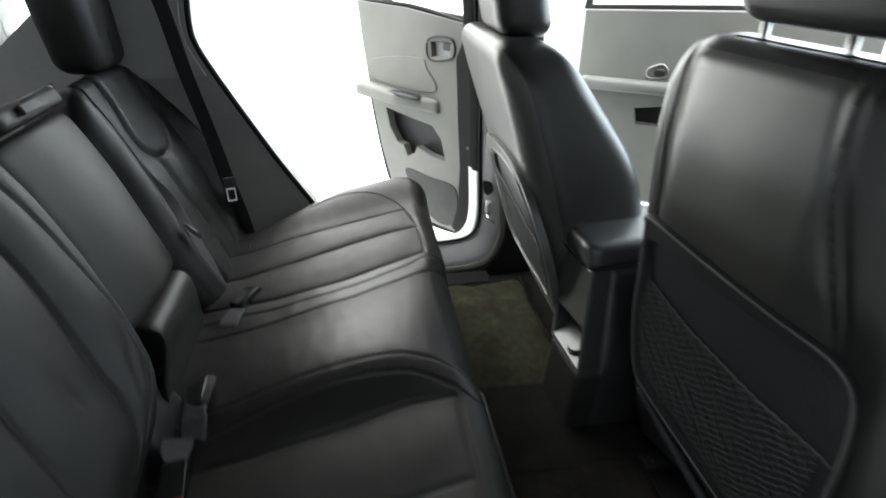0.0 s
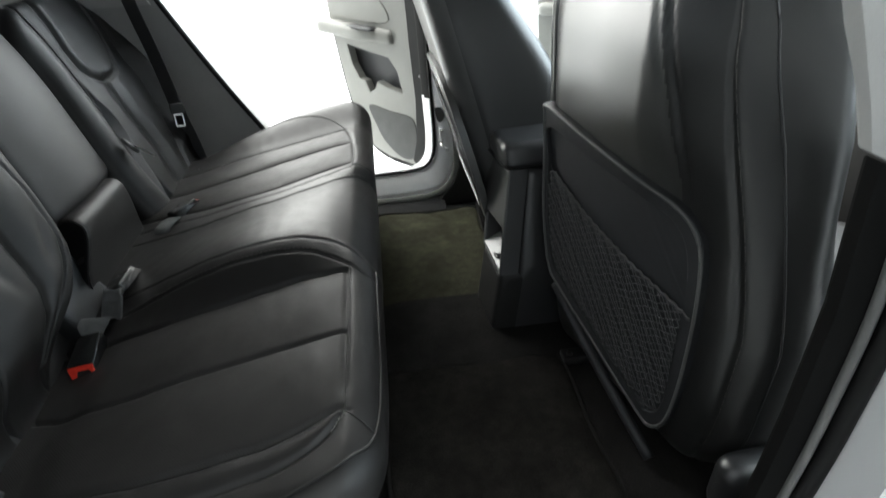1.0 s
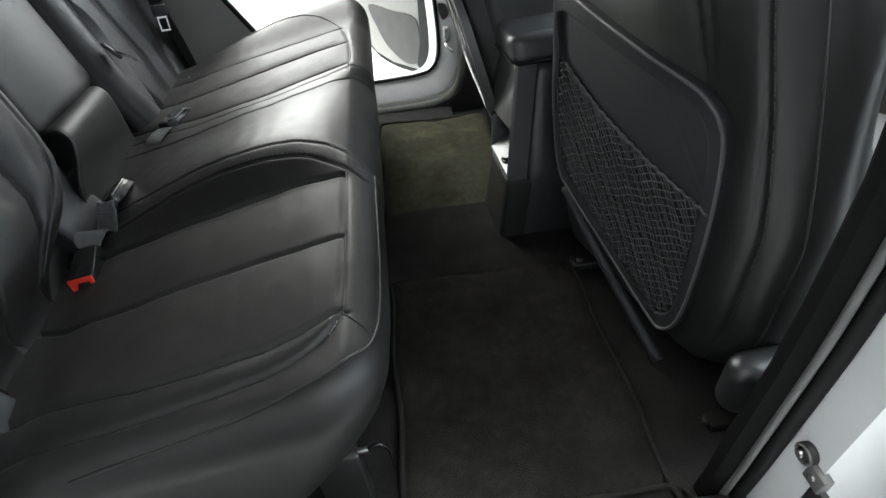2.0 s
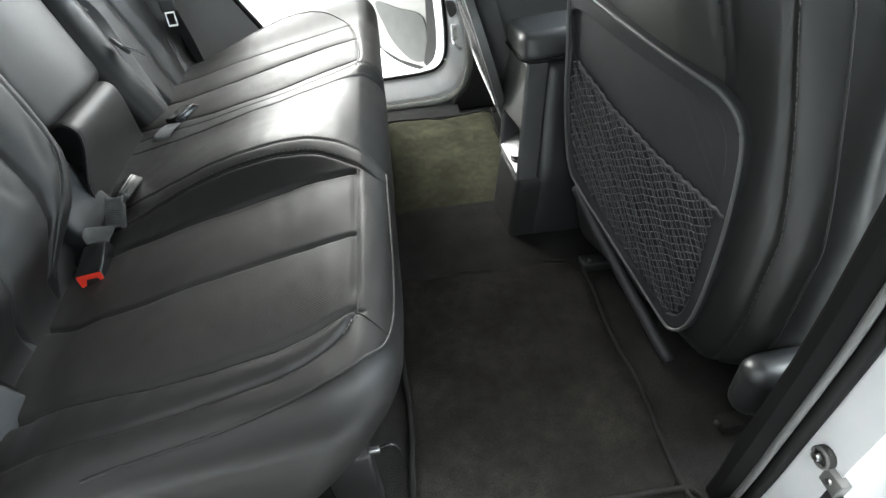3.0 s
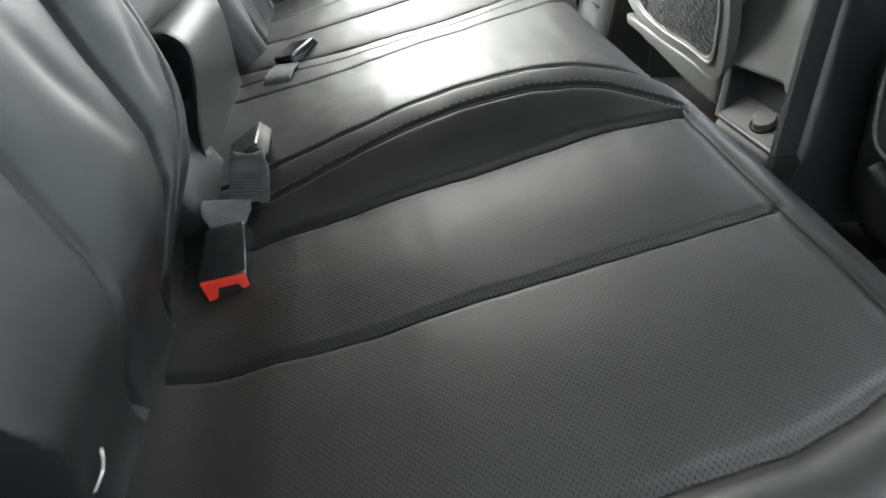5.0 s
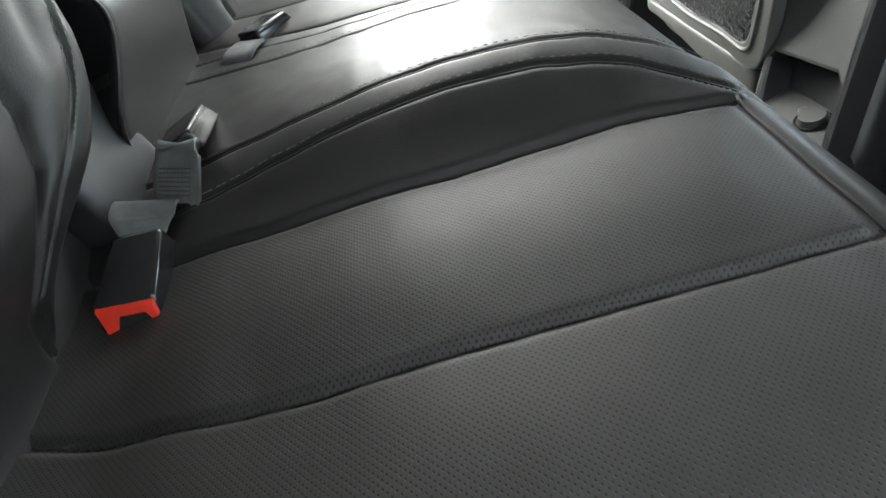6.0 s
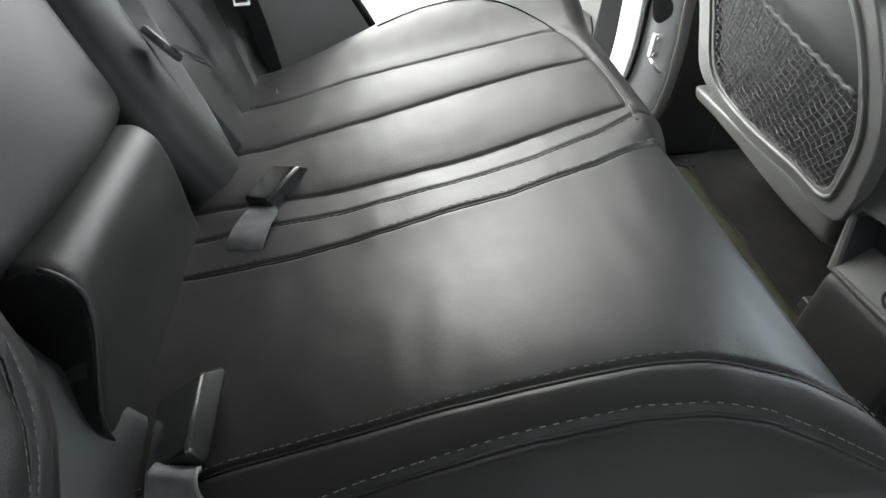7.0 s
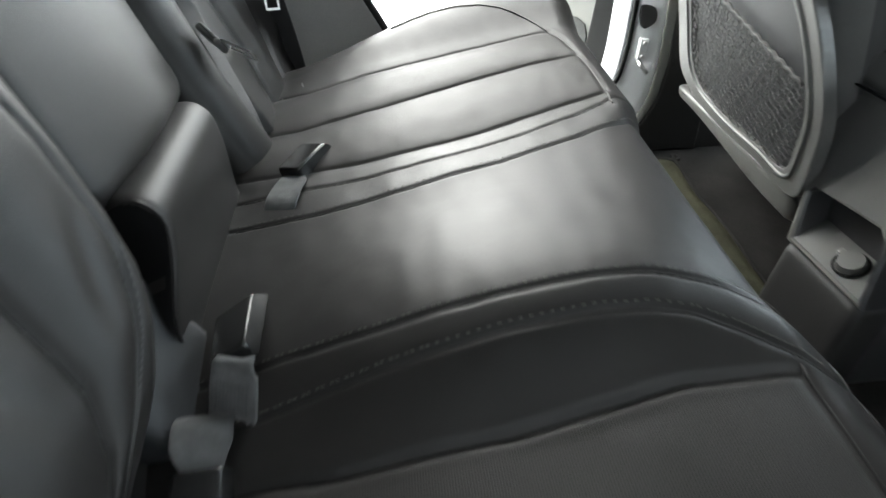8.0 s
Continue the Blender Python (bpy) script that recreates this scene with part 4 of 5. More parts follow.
part("lower_strip", block((0.19, 0.235, -0.06), (0.63, 0.300, 0.003), (20, 6, 6), 0.014, 0.02, lambda y, z, w: far_at(y, z + 0.035 * smooth(y, 0.25, 0.60) * (0.300 - z) / 0.065, w)), PANEL, panel)
part("seat_base", block((0.64, 0.20, 0.18), (1.08, 0.62, 0.36), (20, 20, 10), 0.05, 0.06), LEATHER, seat)
part("runner", soft_box((0.50, 0.16, 0.09), (1.0, 0.20, 0.125), 0.004), PLASTIC, seat, "black seat runner")
hr = thing("front_head_restraint", (0.4, 0.5, 0.93), "black leather head restraint of the driver's seat", "headrest", "front head restraints")
part("pad", block((0.33, 0.40, 0.922), (0.47, 0.635, 1.15), (14, 24, 22), 0.04, 0.05, lambda x, y, z: (x - 0.2 * (z - 0.95), y, z)), LEATHER_BACK, hr)
for y in (0.46, 0.575):
    part("post", tube([(0.40, y, 0.87), (0.38, y, 0.96)], 0.007, 8), STEEL, hr, "steel post")

# ---- centre console ----
con = thing("centre_console", (0.65, 0.05, 0.09), "black centre console with a padded lid and a rear outlet", "console")


def con_bend(x, y, z):
    return (x + 0.16 * (z - 0.26) - 0.06 * max(0.0, y), y + (0.36 if z > 0.26 else 0.15) * (z - 0.26), z)


part("body", block((0.490, -0.012, 0.085), (1.15, 0.146, 0.482), (40, 16, 24), 0.010, 0.014, con_bend), CONSOLE_SIDE, con)


def lid_bend(x, y, z):
    return (x + 0.030 - 0.06 * max(0.0, y), y + 0.36 * (z - 0.26) - 0.002, z + 0.05 * (x - 0.43))


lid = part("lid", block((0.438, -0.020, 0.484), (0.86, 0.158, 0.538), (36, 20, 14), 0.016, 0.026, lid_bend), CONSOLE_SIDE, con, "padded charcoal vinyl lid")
# rear-facing side of the lid takes the paler grey, as light falls on it
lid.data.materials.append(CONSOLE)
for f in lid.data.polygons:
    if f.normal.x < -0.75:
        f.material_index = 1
seam = [lid_bend(x, y, 0.488) for x, y in [(0.80, -0.0215), (0.62, -0.0215), (0.475, -0.0215), (0.445, -0.012), (0.4365, 0.010), (0.4365, 0.060), (0.4365, 0.128), (0.445, 0.150)]]
part("lid_seam", tube(spline(seam, 6), 0.0018), RUBBER, con, "dark seam round the lid")
cubby = [(-0.004, 0.264), (0.132, 0.264), (0.136, 0.330), (0.128, 0.340), (0.008, 0.351), (-0.002, 0.342)]
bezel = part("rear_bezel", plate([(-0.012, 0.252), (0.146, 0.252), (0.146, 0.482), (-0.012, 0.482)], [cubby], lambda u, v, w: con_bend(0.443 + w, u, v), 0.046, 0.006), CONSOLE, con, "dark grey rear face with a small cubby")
# faces not looking back go darker, for the shade inside the cubby
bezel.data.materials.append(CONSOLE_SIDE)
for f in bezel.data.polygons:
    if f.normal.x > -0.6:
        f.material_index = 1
# darker plastic than the face above, for the shade below the cubby
part("lower_body", block((0.446, -0.011, 0.085), (0.52, 0.145, 0.252), (8, 14, 12), 0.010, 0.012, con_bend), PLASTIC, con)
part("cubby_floor", plate([(-0.003, 0.0), (0.133, 0.0), (0.133, 0.046), (-0.003, 0.046)], [], lambda u, v, w: con_bend(0.444 + v, u, 0.263 + 0.55 * v + w), -0.008), CONSOLE, bezel, "grey sloping cubby floor")
oc = Vector(con_bend(0.464, 0.046, 0.280))
on = Vector((-0.45, 0.0, 0.9)).normalized()
om = on.to_track_quat("Z", "Y").to_matrix().to_4x4()
om.translation = oc
bm = bmesh.new()
bmesh.ops.create_cone(bm, cap_ends=True, segments=28, radius1=0.019, radius2=0.017, depth=0.014, matrix=om)
cap = part("outlet_cap", bm, CONSOLE, con, "round grey outlet cap")
part("cap_ring", tube([om @ Vector((0.022 * math.cos(a), 0.022 * math.sin(a), -0.003)) for a in np.linspace(0, 2 * math.pi, 28, endpoint=False)], 0.002, closed=True), RUBBER, cap)
part("cap_tab", soft_box((-0.024, -0.005, 0.000), (-0.014, 0.005, 0.007), 0.0015, lambda x, y, z: om @ Vector((x, y, z))), CONSOLE, cap)
hook = thing("seat_runner_end", (0.60, 0.17, 0.09), "small steel runner end on the carpet beside the console", "seat runner")
part("bracket", soft_box((0.585, 0.155, 0.085), (0.635, 0.175, 0.105), 0.004), STEEL, hook)

# seat latch under the near end of the bench
latch = thing("seat_latch_bracket", (0.10, -0.60, 0.09), "black latch bracket with a thin wire under the bench", "seat latch")
part("bracket", soft_box((0.03, -0.612, 0.088), (0.10, -0.588, 0.235), 0.004), PLASTIC, latch)
part("wire", tube(spline([(0.098, -0.60, 0.225), (0.125, -0.602, 0.245), (0.139, -0.602, 0.235), (0.143, -0.600, 0.20), (0.142, -0.60, 0.17)], 6), 0.0025, 8), PLASTIC_GLOSS, latch, "black wire loop")
part("catch", soft_box((0.098, -0.606, 0.232), (0.114, -0.598, 0.240), 0.002), STEEL, latch, "steel catch")

# ---- shell: pillars, sills, roof ----
def side_at(y):
    return lambda u, v, w: (u, y + w, v)


C_EDGE = [(-0.10, 0.20), (-0.135, 0.30), (-0.180, 0.392), (-0.262, 0.535), (-0.335, 0.675), (-0.398, 0.803), (-0.432, 0.885), (-0.436, 0.945), (-0.418, 1.06), (-0.38, 1.19), (-0.32, 1.30), (-0.24, 1.36)]
outer = C_EDGE + [(-1.25, 1.36), (-1.25, 0.02), (-0.10, 0.02)]
window = [(-0.90, 0.893), (-0.778, 0.985), (-0.70, 1.08), (-0.72, 1.11), (-0.90, 1.12)]
tagged(part("wall_far_rear", plate(outer, [window], side_at(0.735), 0.09), PILLAR), "grey plastic trim of the far rear pillar and wheel arch", "pillar trim", kind="structure")
outer2 = [(x - 0.015, z) for x, z in C_EDGE[5:]] + [(-0.62, 1.35), (-0.62, 0.80)]
tagged(part("trim", plate(outer2, [], side_at(0.727), 0.007, 0.002), PILLAR_PALE), "light grey upper pillar trim", "pillar trim", kind="structure")
tagged(part("trim", tube(spline([(x + 0.004, 0.742, z) for x, z in C_EDGE], 6), 0.009, 8), RUBBER), "black rubber seal round the far rear door opening", "door seal", kind="structure")
tagged(part("window_1", plate([(u, v) for u, v in window], [], side_at(0.775), 0.004), GLASS), "clear quarter window behind the far rear door", "window", kind="structure").visible_shadow = False
# near rear pillar, behind the camera
outer_n = [(-0.30, 0.02), (-0.42, 0.30), (-0.52, 0.62), (-0.56, 0.9), (-0.50, 1.36), (-1.25, 1.36), (-1.25, 0.02)]
tagged(part("wall_near_rear", plate(outer_n, [[(-0.70, 0.80), (-1.12, 0.82), (-1.08, 1.20), (-0.68, 1.24)]], side_at(-0.735), -0.09), PILLAR), "grey plastic trim of the near rear pillar", "pillar trim", kind="structure")
tagged(part("wall_rear", soft_box((-1.30, -0.8, -0.1), (-1.24, 0.8, 0.86), 0.01), PLASTIC), "black plastic load bay wall", "car body", kind="structure")
tagged(part("ceiling", block((-1.3, -0.80, 1.36), (1.22, 0.80, 1.41), (30, 20, 2), 0.01), HEADLINER), "charcoal cloth headliner", "headliner", kind="structure")
tagged(part("wall_front", soft_box((1.62, -0.8, -0.1), (1.70, 0.8, 0.78), 0.02), PLASTIC), "black dashboard wall", "car body", kind="structure")

# sill of the far opening
sill = [(0.64, 0.098), (0.67, 0.108), (0.70, 0.114), (0.75, 0.114), (0.775, 0.11), (0.775, -0.02), (0.60, -0.02)]


def prism(ring, x0, x1, fn=None):
    bm = bmesh.new()
    n = 24
    rows = [[bm.verts.new(fn(x0 + (x1 - x0) * i / n, y, z) if fn else (x0 + (x1 - x0) * i / n, y, z)) for y, z in ring] for i in range(n + 1)]
    for a, b in zip(rows, rows[1:]):
        for k in range(len(ring)):
            bm.faces.new((a[k], a[(k + 1) % len(ring)], b[(k + 1) % len(ring)], b[k])).smooth = False
    bm.faces.new(rows[0][::-1])
    bm.faces.new(rows[-1])
    return bm


tagged(part("trim", prism(sill, -0.2, 0.40), RUBBER), "black plastic sill cover of the far opening", "sill", kind="structure")
tagged(part("trim", prism([(0.775, 0.13), (0.80, 0.125), (0.86, 0.06), (0.86, -0.1), (0.775, -0.1)], -0.3, 0.55), PAINT), "white painted outer sill", "sill", kind="structure")
tagged(part("trim", prism([(-0.685, 0.10), (-0.70, 0.125), (-0.76, 0.13), (-0.80, 0.10), (-0.80, -0.02), (-0.685, -0.02)], -0.3, 0.62), PLASTIC), "black plastic sill cover of the near opening", "sill", kind="structure")
tagged(part("wall_far_front", prism([(0.70, 0.24), (0.76, 0.24), (0.775, -0.1), (0.70, -0.1)], 0.52, 1.65), PLASTIC), "black plastic side trim below the far front door", "car body", kind="structure")
tagged(part("wall_near_front", prism([(-0.72, 0.93), (-0.80, 0.93), (-0.84, -0.1), (-0.72, -0.1)], 0.86, 1.65), PLASTIC), "black lined closed near front door", "car door", kind="structure")

# far centre pillar: its white jamb bends at the foot into the sill, outer edge A and inner lip B as rows of (x, z)
JAMB = [(-0.15, 0.128), (0.18, 0.136), (0.28, 0.146), (0.335, 0.164), (0.368, 0.205), (0.378, 0.29), (0.372, 0.50), (0.366, 0.75), (0.350, 0.95), (0.33, 1.36)]
EDGE_A = [(0.335, 1.36), (0.352, 0.95), (0.372, 0.75), (0.379, 0.50), (0.382, 0.42), (0.384, 0.33), (0.376, 0.262), (0.350, 0.226), (0.305, 0.212), (0.20, 0.206), (-0.15, 0.202)]
EDGE_B = [(0.405, 1.36), (0.415, 0.95), (0.420, 0.75), (0.426, 0.50), (0.432, 0.42), (0.442, 0.32), (0.438, 0.228), (0.414, 0.172), (0.375, 0.145), (0.28, 0.131), (-0.15, 0.128)]
edge_a = spline([(x, 0.748, z) for x, z in EDGE_A], 10)
edge_b = spline([(x, 0.706, z) for x, z in EDGE_B], 10)


def between(a, b, thick, bulge=0.0, n=6):
    """A solid sheet between two curves with equal numbers of points."""
    bm = bmesh.new()
    rows = []
    for p, q in zip(a, b):
        run = [p.lerp(q, k / n) + Vector((-0.5, -0.5, 0.3)) * bulge * math.sin(math.pi * k / n) for k in range(n + 1)]
        rows.append([bm.verts.new(v) for v in run] + [bm.verts.new(v + Vector((0.6, 0.6, -0.5)) * thick) for v in run[::-1]])
    m = 2 * n + 2
    for r, t in zip(rows, rows[1:]):
        for k in range(m):
            bm.faces.new((r[k], r[(k + 1) % m], t[(k + 1) % m], t[k])).smooth = k < n
    bm.faces.new(rows[0][::-1])
    bm.faces.new(rows[-1])
    return bm


pillar = thing("centre_pillar", (0.45, 0.76, 0.1), "white painted far centre pillar with black trim, seal and lock holes", "car pillar", kind="structure")
part("jamb", plate(JAMB + [(0.47, 1.36), (0.50, 0.9), (0.52, 0.5), (0.56, 0.10), (0.56, -0.05), (-0.15, -0.05)], [], side_at(0.762), 0.04, 0.004), PAINT, pillar, "white painted door jamb")
step = part("jamb_step", between([p + Vector((-0.028, 0.062, -0.014)) for p in edge_a], [p + Vector((-0.006, 0.006, -0.003)) for p in edge_a], 0.008, 0.004), PAINT, pillar, "white painted step of the jamb")
# upper step in black: dark pillar cover plus the door edge's shadow
step.data.materials.append(MATTE)
for f in step.data.polygons:
    if f.center.z > 0.46:
        f.material_index = 1
part("jamb_inside", between(edge_a, edge_b, 0.012, 0.006), PAINT, pillar, "white painted inner face of the jamb")
part("seal", tube([p + Vector((-0.003, -0.002, 0.0)) for p in edge_a], 0.0055, 8), RUBBER, pillar, "black rubber door seal")
lip_in = [Vector((p.x + 0.018 * smooth(p.z, 0.12, 0.24), p.y - 0.014, p.z - 0.016 * (1 - smooth(p.z, 0.14, 0.24)))) for p in edge_b]
part("trim_strip", between([p + Vector((-0.002, -0.006, 0.002)) for p in edge_b], lip_in, 0.006, 0.003), TRIM, pillar, "light grey trim strip")
trim_ring = [(x + 0.019, z) for x, z in EDGE_B[:7]] + [(0.434, 0.170), (0.40, 0.135), (0.37, 0.09), (0.60, 0.09), (0.56, 0.5), (0.54, 0.9), (0.51, 1.36)]
part("inner_trim", plate(trim_ring, [], side_at(0.688), 0.03, 0.006), PLASTIC, pillar, "black plastic inner trim")
part("hole_liner", plate(round_ring([(0.388, 0.432), (0.410, 0.434), (0.416, 0.408), (0.402, 0.388), (0.392, 0.396)]), [], lambda u, v, w: (u, 0.7265 - 0.86 * (u - 0.395) + w, v), 0.008, 0.001), RUBBER, pillar, "dark hole")
part("striker_plate", soft_box((0.397, 0.716, 0.318), (0.416, 0.732, 0.366), 0.003), PAINT, pillar, "white painted striker plate")
part("striker", tube(spline([(0.404, 0.730, 0.318), (0.402, 0.702, 0.312), (0.418, 0.698, 0.296), (0.426, 0.722, 0.290)], 6), 0.0045, 8), STEEL, pillar, "bright steel lock striker")
for z in (0.326, 0.357):
    part("bolt", tube([(0.406, 0.711, z), (0.406, 0.718, z)], 0.005, 10), STEEL, pillar, "steel bolt")
for z in (0.50, 0.54):
    bm = bmesh.new()
    bmesh.ops.create_cone(bm, cap_ends=True, segments=16, radius1=0.010, radius2=0.010, depth=0.03, matrix=Matrix.Translation((0.375, 0.79, z)) @ Matrix.Rotation(math.pi / 2, 4, "Y"))
    part("hinge_bolt", bm, PLASTIC_GLOSS, pillar, "black hinge bolt")

# ---- far rear door, swung open: a along the door from its hinge, z up, w into the cabin side ----
D0, D_A, D_N = Vector((0.39, 0.80, 0)), Vector((-0.584, 0.81, 0)).normalized(), Vector((-0.81, -0.584, 0)).normalized()


def door_at(u, v, w):
    p = D0 + D_A * u - D_N * w
    return (p.x, p.y, v)


def door_pad(lo, hi, r, rp, mat, name, parent, label="", fn=None, step=0.02):
    return part(name, block((lo[0], lo[1], lo[2]), (hi[0], hi[1], hi[2]), grid_for(lo, hi, step), r, rp, lambda u, v, w: door_at(*(fn(u, v, w) if fn else (u, v, w)))), mat, parent, label)


door = thing("rear_door", (0.1, 1.1, 0.15), "open far rear door with light grey trim, armrest and map pocket", "car door")
shape = [(0.02, 0.86), (0.0, 0.50), (0.01, 0.30), (0.05, 0.20), (0.12, 0.165), (0.28, 0.158), (0.38, 0.175), (0.47, 0.24), (0.53, 0.40), (0.585, 0.62), (0.61, 0.80), (0.63, 0.945), (0.35, 0.935), (0.06, 0.905)]
pocket = [(0.490, 0.572), (0.470, 0.500), (0.430, 0.450), (0.395, 0.445), (0.372, 0.405), (0.335, 0.425), (0.318, 0.455), (0.25, 0.440), (0.168, 0.435), (0.19, 0.51), (0.235, 0.552), (0.34, 0.560)]
grab = [(0.235, 0.838), (0.145, 0.848), (0.148, 0.800), (0.232, 0.790)]
part("inner_panel", plate(shape, [pocket, grab], door_at, 0.03, 0.004), TRIM, door, "light grey plastic door trim")
part("pocket_liner", plate([(0.52, 0.60), (0.50, 0.38), (0.13, 0.40), (0.15, 0.60)], [], lambda u, v, w: door_at(u, v, w + 0.045), 0.008), PLASTIC_GREY, door, "dark pocket liner")
part("handle_recess", plate([(0.25, 0.86), (0.13, 0.86), (0.13, 0.78), (0.25, 0.78)], [], lambda u, v, w: door_at(u, v, w + 0.022), 0.006), PAINT, door, "bright handle recess")
part("handle", block((0.140, 0.815, 0.002), (0.185, 0.842, 0.016), (6, 6, 4), 0.006, 0.01, door_at), PLASTIC, door, "dark pull handle")
part("handle_bezel", tube([door_at(u, v, -0.001) for u, v in round_ring([(0.245, 0.845), (0.14, 0.857), (0.132, 0.80), (0.24, 0.782)], 8)], 0.004, closed=True), PLASTIC_GREY, door)
door_pad((0.195, 0.600, -0.048), (0.622, 0.650, 0.012), 0.010, 0.012, TRIM, "armrest", door, "light grey armrest", lambda u, v, w: (u, v + 0.01 * smooth(u, 0.19, 0.62) - 0.0, w + 0.036 * smooth(u, 0.40, 0.20)))
door_pad((0.27, 0.646, -0.045), (0.44, 0.656, -0.005), 0.004, 0.015, PLASTIC_GREY, "switch_plate", door, "dark grey window switch")
part("cloth_insert", plate(round_ring([(0.555, 0.745), (0.30, 0.782), (0.255, 0.75), (0.225, 0.672), (0.55, 0.672)], 5), [], lambda u, v, w: door_at(u, v, w - 0.004), 0.006, 0.003), TRIM, door)
part("speaker_grille", plate(round_ring([(0.384, 0.352), (0.25, 0.352), (0.112, 0.345), (0.110, 0.22), (0.14, 0.185), (0.21, 0.178), (0.30, 0.22), (0.35, 0.28)], 4), [], lambda u, v, w: door_at(u, v, w - 0.004), 0.006, 0.002), TRIM_MID, door, "grey mesh speaker grille")
part("edge_seal", plate([(0.062, 0.90), (0.114, 0.80), (0.101, 0.62), (0.090, 0.43), (0.098, 0.28), (0.128, 0.185), (0.10, 0.168), (0.03, 0.20), (0.010, 0.28), (0.012, 0.446), (0.02, 0.7), (0.035, 0.89)][::-1], [], lambda u, v, w: door_at(u, v, w - 0.008), 0.03, 0.005), RUBBER, door, "black edge trim")
part("door_shell", plate([(u - 0.05 * (1 - smooth(u, 0.0, 0.3)) + 0.03 * smooth(u, 0.35, 0.5), v - 0.042) if v < 0.9 else (u, v) for u, v in shape], [], lambda u, v, w: door_at(u, v, w + 0.056), 0.08, 0.012), PAINT, door, "white painted door shell")
part("edge_jamb", prism([(0.0, 0.0), (0.05, 0.0), (0.05, 0.06), (0.0, 0.06)], 0, 1, lambda x, y, z: door_at(-0.045 + y * 0.9, 0.22 + 0.66 * x, 0.03 + z)), PAINT, door, "white painted door edge")
part("window_seal", tube([door_at(u, 0.93 - 0.04 * (1 - smooth(u, 0, 0.4)) + 0.012, 0.01) for u in np.linspace(0.03, 0.63, 20)], 0.008), RUBBER, door, "black window seal")
part("window_frame", plate([(0.02, 0.90), (0.03, 1.34), (0.64, 1.34), (0.64, 0.93)], [[(0.075, 0.92), (0.085, 1.30), (0.50, 1.30), (0.49, 0.945)], [(0.525, 0.947), (0.535, 1.30), (0.61, 1.30), (0.60, 0.95)]], lambda u, v, w: door_at(u, v, w + 0.03), 0.03, 0.004), PLASTIC, door, "black window frame")
part("bottom_seal", tube(spline([door_at(u, v, 0.03) for u, v in [(-0.005, 0.55), (-0.008, 0.34), (0.012, 0.225), (0.075, 0.168), (0.20, 0.143), (0.31, 0.142), (0.41, 0.165), (0.50, 0.24), (0.56, 0.40), (0.61, 0.62)]], 6), 0.013, 8), RUBBER, door, "black rubber door seal")
glass = part("window_glass", plate([(0.03, 0.90), (0.03, 1.33), (0.63, 1.33), (0.63, 0.93)], [], lambda u, v, w: door_at(u, v, w + 0.045), 0.003), GLASS, door, "clear door glass")
glass.visible_shadow = False
part("door_check", tube([(0.385, 0.765, 0.52), (0.365, 0.80, 0.52), (0.350, 0.83, 0.518)], 0.005, 8), PLASTIC_GREY, door, "steel door check strap")

# ---- far front door, ajar ----
F0, F_A, F_N = Vector((0.84, 1.12, 0)), Vector((0.86, -0.45, 0)).normalized(), Vector((0.45, 0.86, 0)).normalized()
fd_at = lambda u, v, w: tuple((F0 + F_A * u + F_N * w) + Vector((0, 0, v)))
fdoor = thing("front_door", (1.1, 0.9, 0.2), "open far front door with light grey trim", "car door")
part("inner_panel", plate([(0, 0.915), (0.0, 0.70), (0.02, 0.40), (0.10, 0.2), (0.95, 0.2), (0.95, 0.93)], [[(0.225, 0.575), (0.24, 0.515), (0.42, 0.505), (0.42, 0.60)]], fd_at, 0.05, 0.004), TRIM, fdoor, "light grey plastic door trim")
part("pocket_liner", plate([(0.15, 0.62), (0.15, 0.46), (0.45, 0.46), (0.45, 0.62)], [], lambda u, v, w: fd_at(u, v, w + 0.055), 0.01), PLASTIC, fdoor, "dark pull cup")
part("armrest", block((0.01, 0.645, -0.05), (0.60, 0.69, 0.01), (30, 5, 6), 0.018, 0.02, lambda u, v, w: fd_at(u, v - 0.03 * u, w)), TRIM, fdoor, "light grey armrest")
part("handle_bezel", tube([fd_at(u, v, -0.003) for u, v in round_ring([(0.25, 0.722), (0.30, 0.740), (0.32, 0.70), (0.255, 0.692)], 6)], 0.003, closed=True), STEEL, fdoor, "bright handle bezel")
part("handle", block((0.27, 0.70, -0.012), (0.31, 0.725, -0.002), (6, 4, 3), 0.006, 0.008, fd_at), PLASTIC, fdoor)
part("door_shell", plate([(-0.02, 0.915), (-0.02, 0.68), (0.0, 0.38), (0.08, 0.16), (0.98, 0.16), (0.98, 0.93)], [], lambda u, v, w: fd_at(u, v, w + 0.066), 0.08, 0.01), PAINT, fdoor, "white painted door shell")
part("window_frame", plate([(-0.01, 0.915), (0.03, 1.2), (0.35, 1.25), (0.95, 0.95), (0.95, 0.92)], [[(0.02, 0.93), (0.055, 1.17), (0.34, 1.36), (0.80, 0.975), (0.78, 0.945)]], lambda u, v, w: fd_at(u, v, w + 0.03), 0.03, 0.004), PLASTIC, fdoor, "black window frame")

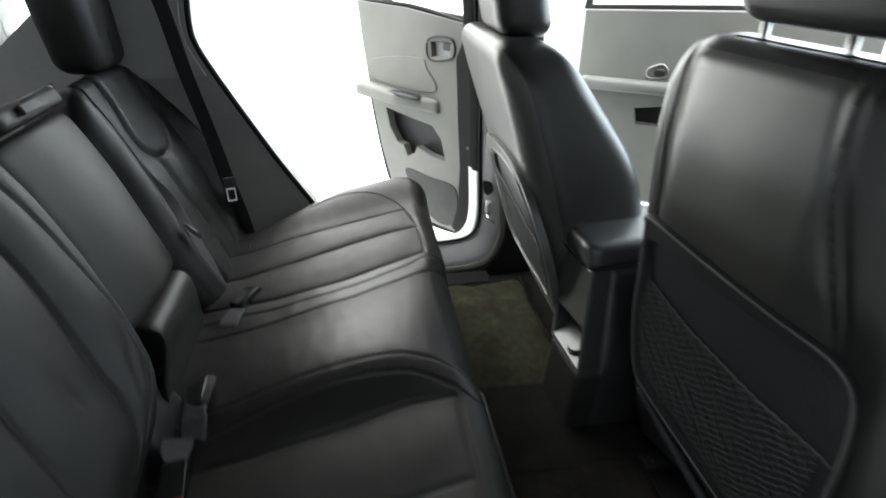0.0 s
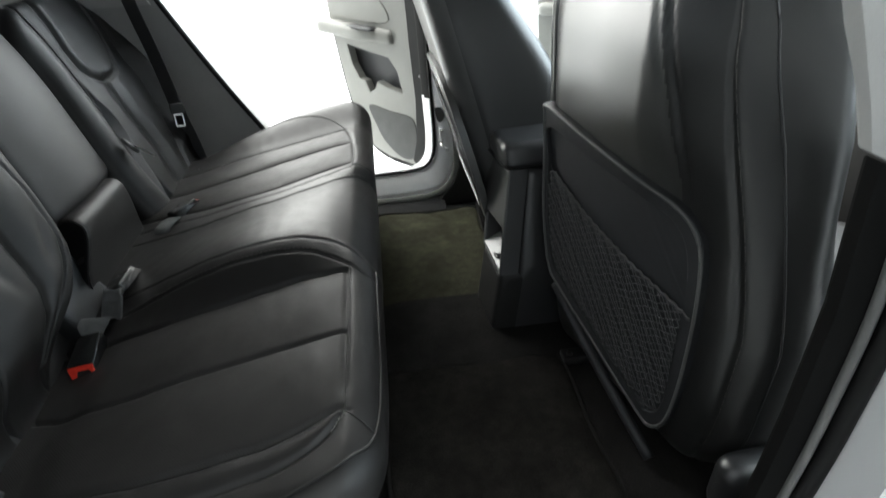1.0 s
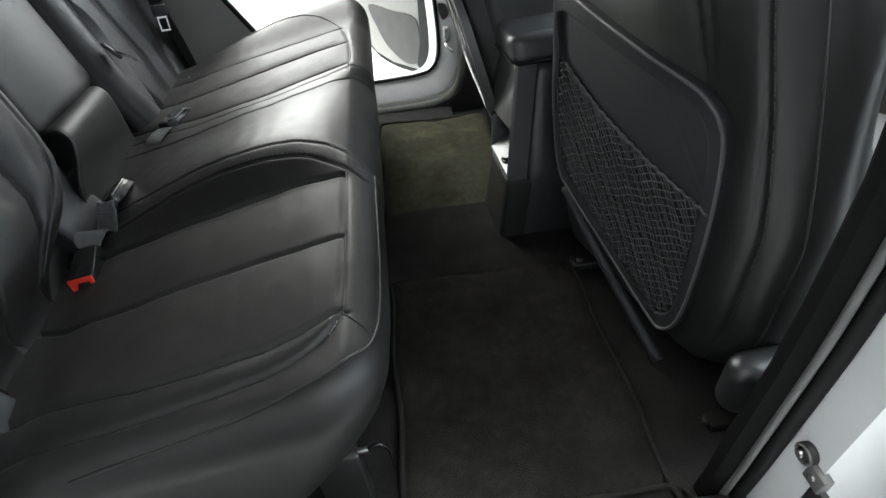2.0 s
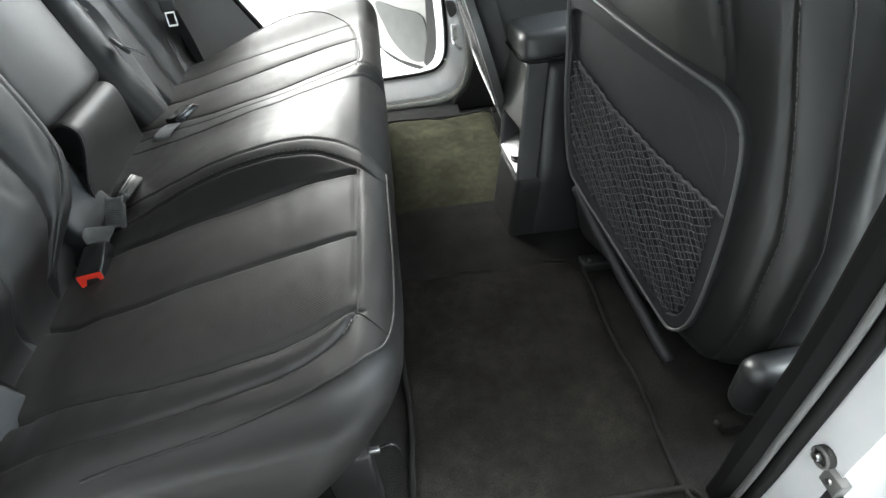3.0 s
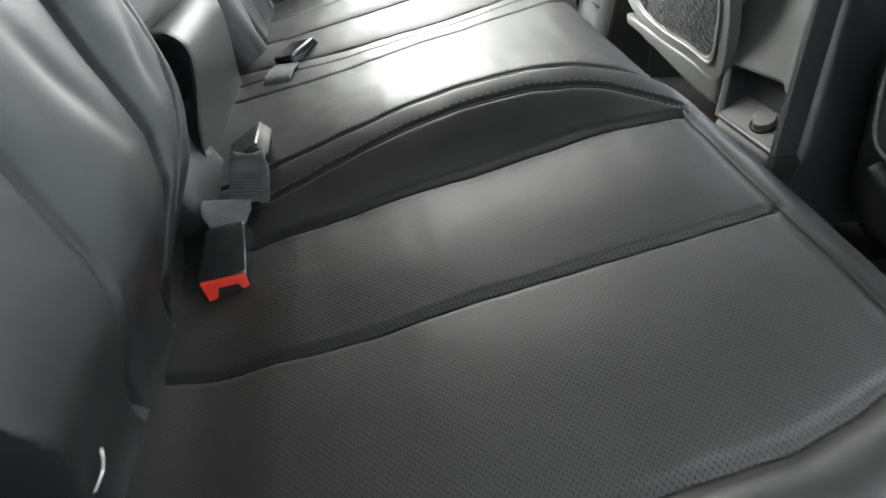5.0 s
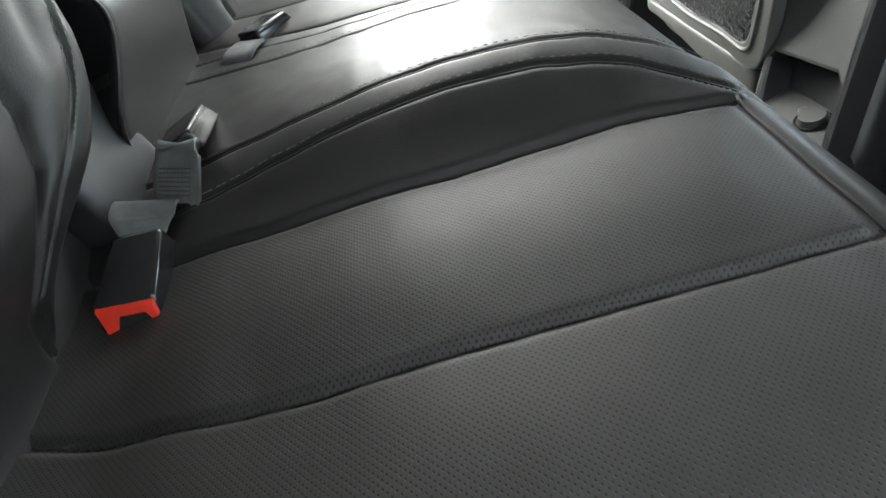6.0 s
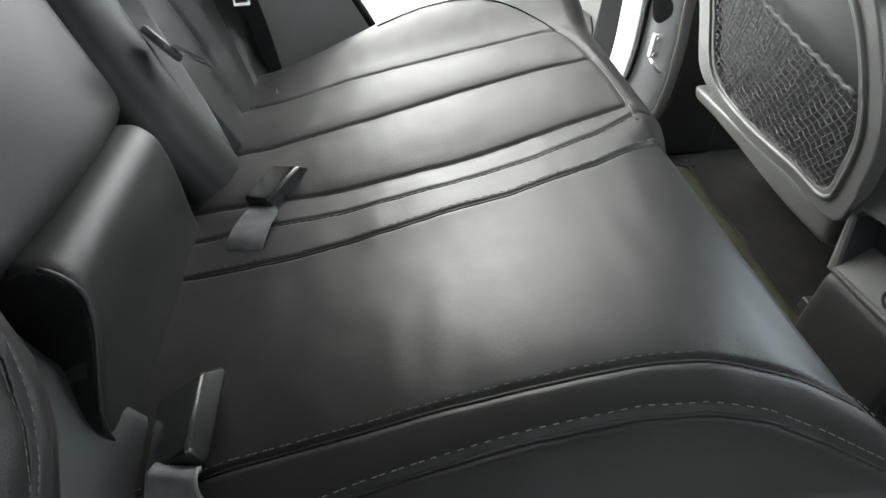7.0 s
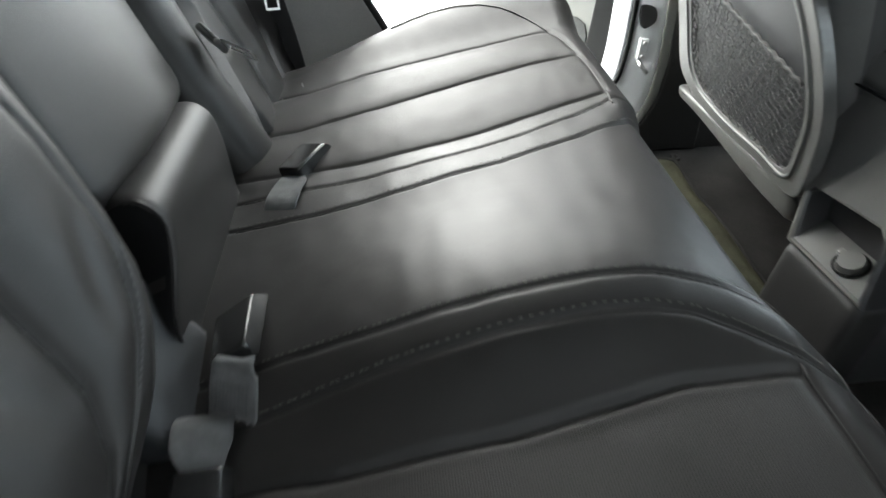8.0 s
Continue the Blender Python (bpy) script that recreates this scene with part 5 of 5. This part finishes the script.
# ---- near centre pillar: black trim, double seal, white jamb with a door check ----
npil = thing("centre_pillar", (0.66, -0.7, 0.1), "near centre pillar with black trim, rubber seal and white painted jamb", "car pillar", kind="structure")
NB = [(0.585, 0.02), (0.598, 0.14), (0.604, 0.24), (0.612, 0.40), (0.613, 0.50), (0.608, 0.65), (0.588, 0.80), (0.565, 1.0), (0.545, 1.36)]
part("lower_trim", plate(NB[:6] + [(0.587, 0.803), (0.80, 0.70), (0.80, 0.02)], [], side_at(-0.66), -0.02, 0.006), MATTE, npil, "black plastic lower trim")
part("upper_trim", plate([(0.578, 0.810), (0.560, 0.85), (0.533, 0.903), (0.49, 0.983), (0.42, 1.10), (0.36, 1.36), (0.80, 1.36), (0.80, 0.707)], [], side_at(-0.66), -0.018, 0.006), PILLAR_PALE, npil, "light grey upper trim")
part("seal", tube(spline([(x + 0.060, -0.684, z) for x, z in NB], 8), 0.011, 8), RUBBER, npil, "black rubber door seal")
part("seal", tube(spline([(x + 0.036, -0.682, z) for x, z in NB], 8), 0.006, 8), PANEL, npil, "grey seal lip")
part("jamb", plate([(x + 0.070, z) for x, z in NB] + [(1.0, 1.36), (1.0, -0.1), (0.66, -0.1)], [], side_at(-0.685), -0.06, 0.004), PAINT, npil, "white painted door jamb")
# door check: a pivot ring with its bolt, a bracket and the strap below, on the jamb's edge
jx, jy, jz = 0.677, -0.718, 0.267
part("check_pivot", tube([(jx - 0.010, jy, jz), (jx + 0.004, jy, jz)], 0.015, 20), PLASTIC, npil, "black door check pivot")
part("pivot_ring", tube([(jx - 0.011, jy + 0.0125 * math.cos(a), jz + 0.0125 * math.sin(a)) for a in np.linspace(0, 2 * math.pi, 20, endpoint=False)], 0.0025, closed=True), PANEL, npil)
part("pivot_bolt", tube([(jx - 0.016, jy + 0.003, jz - 0.003), (jx - 0.006, jy + 0.003, jz - 0.003)], 0.0055, 12), STEEL, npil, "steel bolt")
part("check_bracket", soft_box((jx - 0.010, jy - 0.039, jz - 0.029), (jx + 0.004, jy - 0.011, jz - 0.001), 0.002), PANEL, npil, "grey steel check bracket")
part("check_bolt", tube([(jx - 0.013, jy - 0.024, jz - 0.014), (jx - 0.008, jy - 0.024, jz - 0.014)], 0.004, 10), STEEL, npil, "steel bolt")
part("check_strap", soft_box((jx - 0.007, jy - 0.049, jz - 0.097), (jx + 0.003, jy - 0.025, jz - 0.025), 0.003), PLASTIC, npil, "black check strap")

# roof rails over the doors
for y, word in ((0.735, "far"), (-0.735, "near")):
    tagged(part("trim", block((-1.2, y - 0.045, 1.275), (1.22, y + 0.05, 1.37), (30, 6, 6), 0.025, 0.026), HEADLINER), "charcoal roof rail trim over the " + word + " doors", "roof trim", kind="structure")
